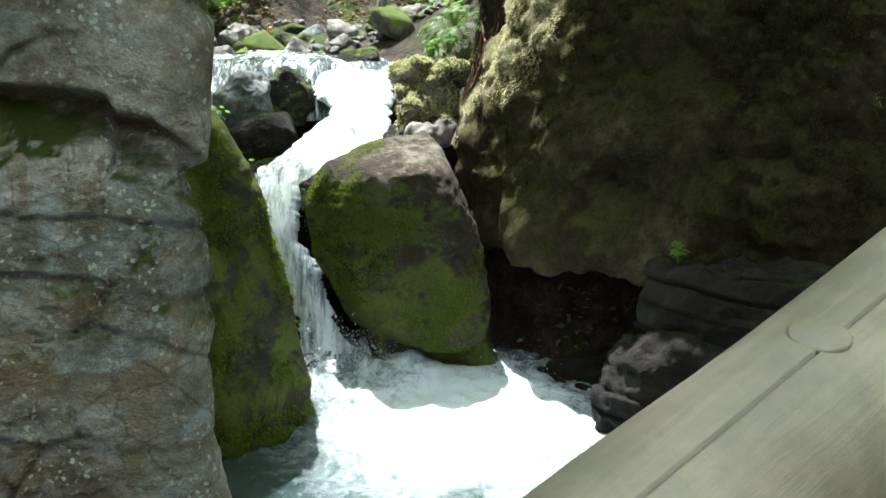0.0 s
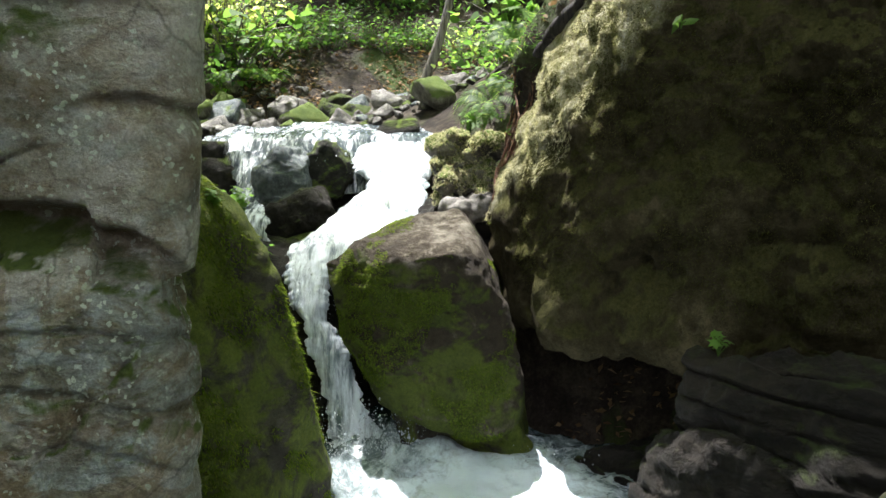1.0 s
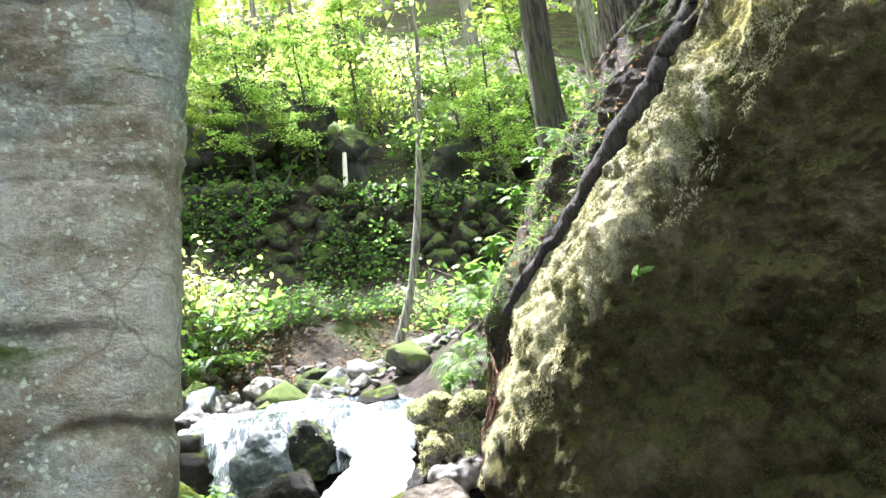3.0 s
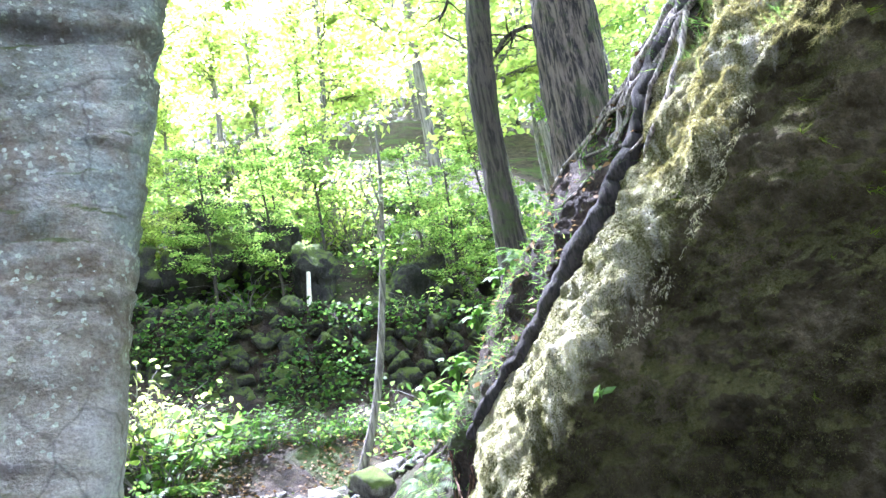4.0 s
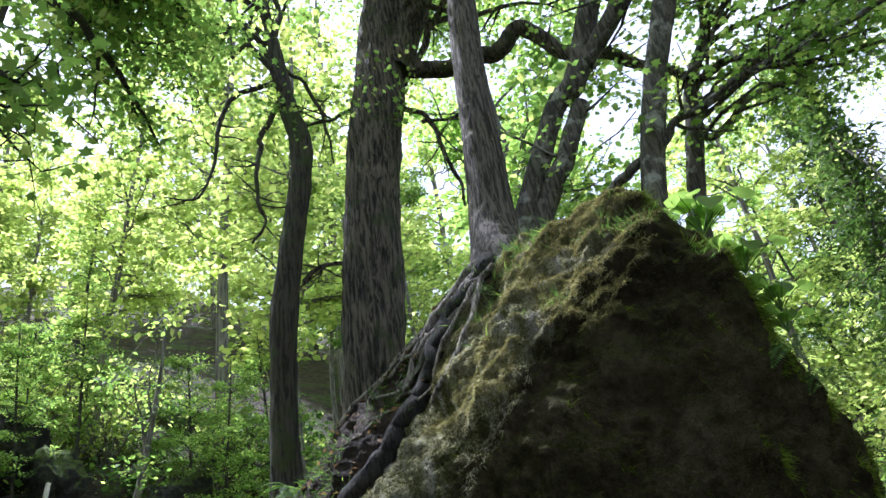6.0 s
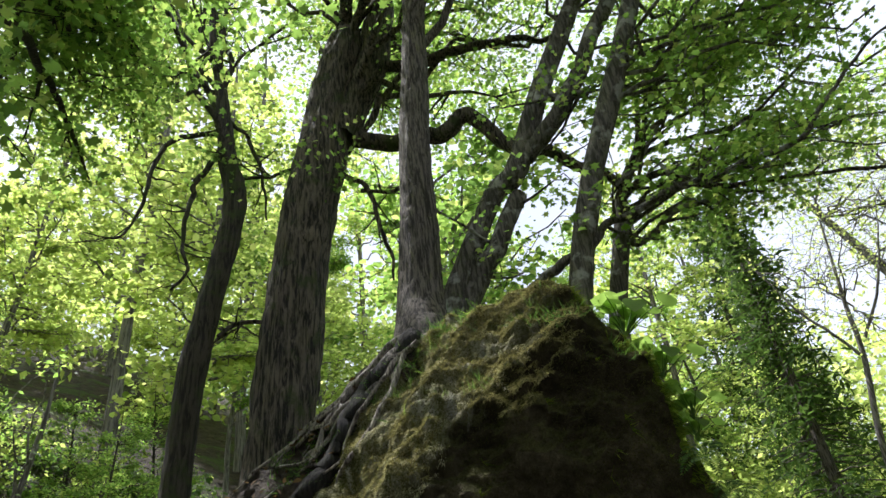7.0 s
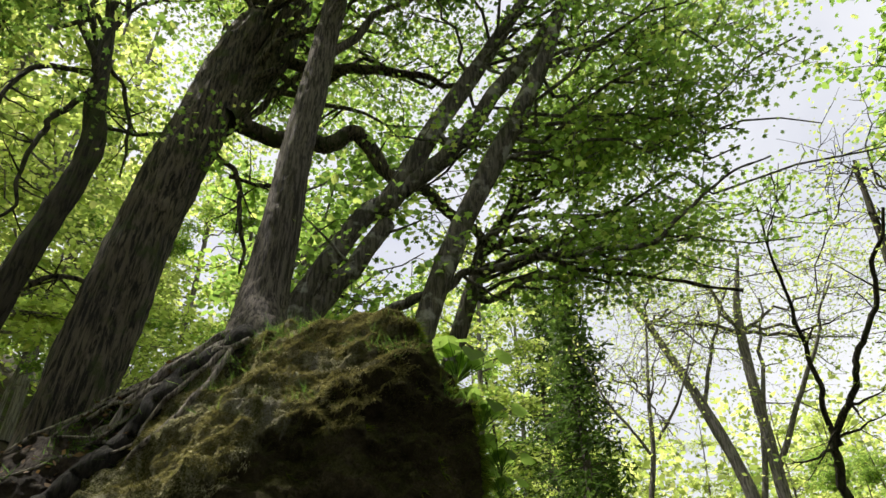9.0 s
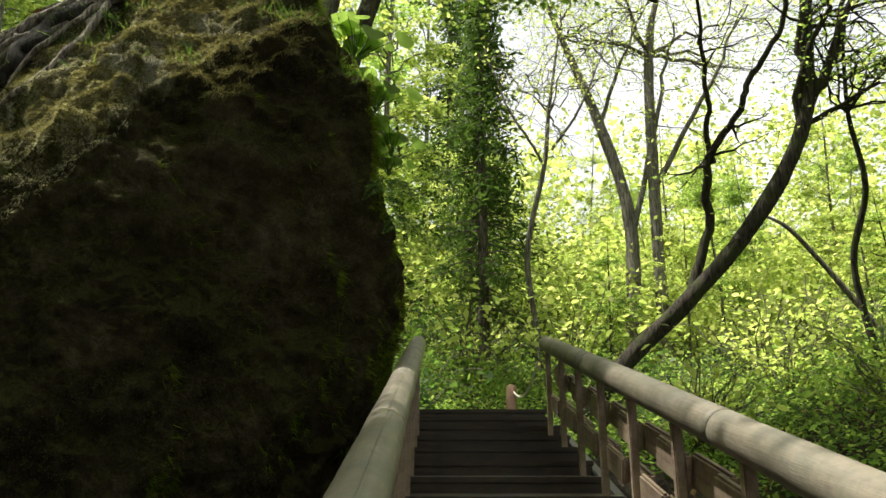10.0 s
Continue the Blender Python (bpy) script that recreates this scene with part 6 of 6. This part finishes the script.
tufts("grass_tuft", BIG_ROCK, 4200, 0.11, 0.0028, LEAF_BROAD, "grass blades on the crest of the rock", tr_,
      lambda p, n: (n[:, 2] > 0.35) & (p[:, 2] > 5.9) & patchy(p, 0.5, 47, 0.1), droop=0.1, wild=0.5)
tufts("grass_tuft", MOUND, 9000, 0.08, 0.004, LEAF_BROAD, "small herbs and grass on the root bank", tr_,
      lambda p, n: (n[:, 2] > 0.05) & (p[:, 1] < 8) & patchy(p, 0.5, 57, 0.0), droop=0.2, wild=0.7)


def fern(label, rng, fronds=9, length=0.5, name="fern"):
    ob_root = empty(name, (0, 0, 0), label, "fern", "ferns")
    for k in range(fronds):
        a = 2 * math.pi * k / fronds + rng.uniform(-0.3, 0.3)
        L = length * rng.uniform(0.7, 1.15)
        t = np.linspace(0, 1, 22)
        rad, zz = L * (t * 0.85), L * (0.9 * t - 0.95 * t * t)
        spine = np.stack([np.cos(a) * rad, np.sin(a) * rad, zz], -1)
        v, f = [], []
        side = np.array([-math.sin(a), math.cos(a), 0])
        for i in range(2, 22):
            w = 0.2 * L * math.sin(math.pi * min(1, (1.02 - t[i]) * 1.05)) ** 0.8 + 0.01
            ahead = spine[i] - spine[i - 1]
            for s in (-1, 1):
                b = spine[i]
                tip = b + side * s * w + ahead * 0.5 + np.array([0, 0, -0.12 * w])
                m = len(v)
                v += [b - ahead * 0.3, b + (tip - b) * 0.5 + ahead * 0.42, tip, b + (tip - b) * 0.5 - ahead * 0.42]
                f.append([m, m + 1, m + 2, m + 3])
        thing("frond", np.array(v), np.array(f), LEAF_BROAD, parent=ob_root)
    return ob_root


fr = np.random.default_rng(61)
first_fern = fern("bright green fern growing on the rock bank", fr)
first_fern.matrix_basis = pose(0.5, 7.5, 3.45, 25, -25, 0)
for x, y, z, rx, ry, s in [(-3.0, 11.6, 3.95, 0, 0, 1.2), (-2.7, 11.9, 3.95, 10, 0, 1.0), (0.75, 7.55, 4.05, 20, -30, 0.8), (1.7, 6.9, 5.4, 20, -20, 0.8), (3.75, 3.8, 6.42, 0, 10, 0.45), (4.05, 3.7, 6.65, 0, 10, 0.5), (4.15, 3.1, 5.2, 0, 40, 0.6), (4.35, 3.15, 5.0, 0, 40, 0.5)]:
    copy_thing(first_fern, pose(x, y, z, rx, ry, 57 * x) @ Matrix.Scale(s, 4))


def herb(label, rng, n, size, height, shape, mat, name="herb"):
    ob_root = empty(name, (0, 0, 0), label, "plant", "herbs")
    for k in range(n):
        a = rng.uniform(0, 2 * math.pi)
        tip = np.array([math.cos(a), math.sin(a), 0]) * rng.uniform(0.2, 1) * height * 0.7 + np.array([0, 0, height * rng.uniform(0.6, 1.1)])
        w = wander((0, 0, 0), tip, 6, 0.1, rng, 0.05)
        thing("stalk", *tube(np.column_stack([w, np.linspace(0.006, 0.003, 6)]), 5), LEAF_BROAD, parent=ob_root)
        v, f = leaves_at(tip[None], size, rng, shape, 0.35, False)
        thing("leaf", v, f, mat, parent=ob_root)
    return ob_root


big_herb = herb("broad-leaved herb leaning from the side of the rock", fr, 17, 0.15, 0.4, HEART, LEAF)
big_herb.matrix_basis = pose(4.08, 3.42, 6.3, 0, 25, 0)
for x, y, z, s in [(4.12, 3.22, 5.85, 0.8), (4.3, 3.2, 5.55, 0.7), (4.2, 3.15, 5.35, 0.5)]:
    copy_thing(big_herb, pose(x, y, z, 0, 25, 90 * x) @ Matrix.Scale(s, 4))
bank_herb = herb("cluster of lobed green leaves on the bank", fr, 12, 0.13, 0.26, MAPLE, LEAF_BROAD)
bank_herb.matrix_basis = pose(0.75, 7.75, 3.9, 10, -20, 0)
for x, y, z, s in [(0.7, 7.9, 4.15, 1.2), (0.95, 7.7, 4.4, 1.1), (1.2, 7.4, 4.85, 1.0), (1.5, 7.3, 5.2, 1.0), (1.65, 7.0, 5.3, 0.9), (-1.62, 6.0, 2.62, 0.55), (-1.5, 5.6, 2.62, 0.5), (-1.28, 5.2, 2.3, 0.5), (-1.5, 4.9, 2.72, 0.5), (1.8, 4.7, 1.72, 0.5), (0.45, 7.7, 3.2, 0.8), (0.3, 8.2, 3.1, 0.9), (0.6, 8.6, 3.5, 1.0)]:
    copy_thing(bank_herb, pose(x, y, z, 8, -10, 77 * x) @ Matrix.Scale(s, 4))
sprig = herb("small narrow-leaved sprig on the rock face", fr, 5, 0.12, 0.1, OVAL * (0.5, 1, 1), LEAF_BROAD, "sprig")
sprig.matrix_basis = pose(1.58, 5.02, 3.85, 60, 0, -30)

# leaves that hang over the sandstone cliff
ct = np.random.default_rng(71)
tree("cliff_tree", "dark tree leaning out from the top of the cliff",
     [(-1.9, 3.9, 6.0, 0.22), (-1.3, 3.75, 6.6, 0.19), (-1.0, 3.65, 7.2, 0.16), (-0.9, 3.9, 8.3, 0.13), (-0.7, 4.4, 9.6, 0.09), (-0.4, 5, 11, 0.04)],
     [[(-1.1, 3.7, 6.9, 0.035), (-0.9, 3.5, 6.75, 0.025), (-0.7, 3.45, 6.45, 0.015), (-0.6, 3.45, 6.2, 0.008)],
      [(-1.0, 3.65, 7.1, 0.035), (-0.85, 3.3, 6.9, 0.02), (-0.75, 3.2, 6.6, 0.01)],
      [(-0.9, 3.9, 8.3, 0.05), (-0.5, 4.8, 8.9, 0.04), (-0.1, 5.8, 9.3, 0.03), (0.3, 6.6, 9.2, 0.01)],
      [(-0.75, 4.3, 9.4, 0.05), (-0.2, 5.0, 10, 0.035), (0.3, 5.8, 10.5, 0.015)]],
     BARK_DARK, LEAF, ct, 0.006, ((-0.3, 6.2, 10.5), (1.8, 1.5, 1.0), 18), 9, 0.06, MAPLE, 5, 0.6, sides=20, spread=0.2, bare=1)

# stake on the terrace and rope post by the path
stake = thing("stake", *tube([(-1.08, 17.0, 7.2, 0.05), (-1.05, 17.0, 8.0, 0.055), (-1.0, 17.0, 8.72, 0.05), (-1.0, 17.0, 8.73, 0.01)], 10, 0.004), POLE, "pale wooden stake on top of the retaining wall", "stake")
thing("path_post", *tube([(8.12, 4.19, 3.3, 0.06), (8.12, 4.18, 4.2, 0.06), (8.12, 4.18, 4.22, 0.02)], 12, 0.003), POST, "short brown wooden post beside the path", "post")
sag = [(8.12 + (7.3 - 8.12) * t, 4.16 + (3.45 - 4.16) * t, 4.15 + 0.2 * t - 0.75 * t * (1 - t), 0.012) for t in np.linspace(0, 1, 18)]
ROPE = wood_material("pale rope", (0.45, 0.42, 0.35), (0.7, 0.67, 0.58), 0.9)
thing("rope", *tube(sag, 8), ROPE, "pale sagging rope between post and railing", "rope")

# dry leaves on the soil and in the recess
lr = np.random.default_rng(81)
lx = np.concatenate([lr.uniform(-3.5, 1.2, 2600), lr.uniform(0.9, 2.2, 500), lr.uniform(7, 13, 1800)])
ly = np.concatenate([lr.uniform(11.2, 14.2, 2600), lr.uniform(4.8, 6.6, 500), lr.uniform(0, 8, 1800)])
lz = ground_z(lx, ly) + 0.1
v, f = leaves_at(np.stack([lx, ly, lz], -1), 0.07, lr, OVAL, 0.35, False)
mp_, mn_ = skin_points(MOUND, 1500, lr, lambda p, n: (n[:, 2] > 0.0) & (p[:, 1] < 8.5))
v2, f2 = leaves_at(mp_ + mn_ * 0.02, 0.06, lr, OVAL, 0.5, False)
v, f = joined([(v, f), (v2, f2)])
thing("leaf_litter", v, f, LITTER, "scattered dry brown leaves on the soil", "leaf litter", kind="stuff")


# dark outcrops above the retaining wall
for k, (x, y, z, a, b, c) in enumerate([(-3.7, 17.8, 9.5, 1.6, 0.7, 1.1), (-5.6, 17.4, 9.3, 1.3, 0.7, 1.1), (-0.8, 17.5, 9.0, 0.6, 0.5, 1.1), (-2.1, 18.1, 9.8, 1.3, 0.6, 1.0), (1.2, 17.3, 7.7, 1.2, 0.6, 0.8), (-0.9, 17.8, 8.9, 0.5, 0.5, 0.9), (1.9, 17.6, 8.0, 0.8, 0.7, 0.9), (-3.4, 18.6, 10.6, 1.2, 0.8, 1.0), (3.6, 17.8, 8.0, 0.9, 0.8, 0.8)]):
    r = np.random.default_rng(500 + k)
    d = r.normal(0, 1, (14, 3))
    d /= np.linalg.norm(d, axis=1)[:, None]
    rock("outcrop", d * (a, b, c) * 1.1 + (x, y, z), WALLSTONE, "dark rock outcrop on the slope above the wall", n=5, group="outcrops above the wall", rough=0.14, size=0.7, seed=510 + k, power=40)


# spray thrown up where the cascade strikes the pool and along its edges
sr = np.random.default_rng(95)
sp = np.concatenate([np.array([-0.65, 5.95, 0.5]) + np.abs(sr.normal(0, 1, (1500, 3))) * (0.3, 0.12, 0.2) * np.where(sr.random((1500, 3)) < (0.5, 0.5, 0.0), -1, 1),
                     np.array([0.8, 5.8, 0.45]) + sr.normal(0, 1, (200, 3)) * (0.15, 0.1, 0.06),
                     np.array([-1.1, 6.55, 1.8]) + sr.normal(0, 1, (260, 3)) * (0.16, 0.12, 0.2),
                     np.array([-0.9, 8.6, 2.85]) + sr.normal(0, 1, (260, 3)) * (0.5, 0.1, 0.1)])
sp = sp[sp[:, 2] > 0.42]
ball, tri = sphere(1)
size = np.exp(sr.normal(-5.75, 0.45, len(sp)))
v = (sp[:, None] + ball[None] * size[:, None, None] * np.array([1, 1, 1.5])).reshape(-1, 3)
f = (tri[None] + (np.arange(len(sp)) * len(ball))[:, None, None]).reshape(-1, 3)
thing("spray", v, f, FOAM, "white water drops thrown up by the cascade", "water", kind="stuff")
# round wooden plug in the hand log
plug_way = Vector((-0.12, -0.21, 0.97))
plug_at = on_stairs(0.195, RAIL_L, rail_z(0.195)) + plug_way * 0.0762
thing("log_plug", *tube([(*plug_at, 0.001), (*plug_at, 0.024), (*(plug_at + plug_way * 0.0035), 0.024), (*(plug_at + plug_way * 0.005), 0.022), (*(plug_at + plug_way * 0.005), 0.001)], 20), RAIL, "round wooden plug let into the hand log", "plug")

tree("cliff_top_tree", "leafy tree on the cliff top above the stairs",
     [(-2.6, 3.6, 8.6, 0.14), (-2.2, 3.4, 9.6, 0.11), (-1.5, 3.2, 10.3, 0.08), (-0.9, 3.0, 10.8, 0.04)], [],
     BARK_DARK, LEAF, ct, 0.004, ((-0.3, 3.9, 9.7), (1.9, 1.7, 0.9), 18), 7, 0.09, MAPLE, 6, 0.8, sides=14, spread=0.25)
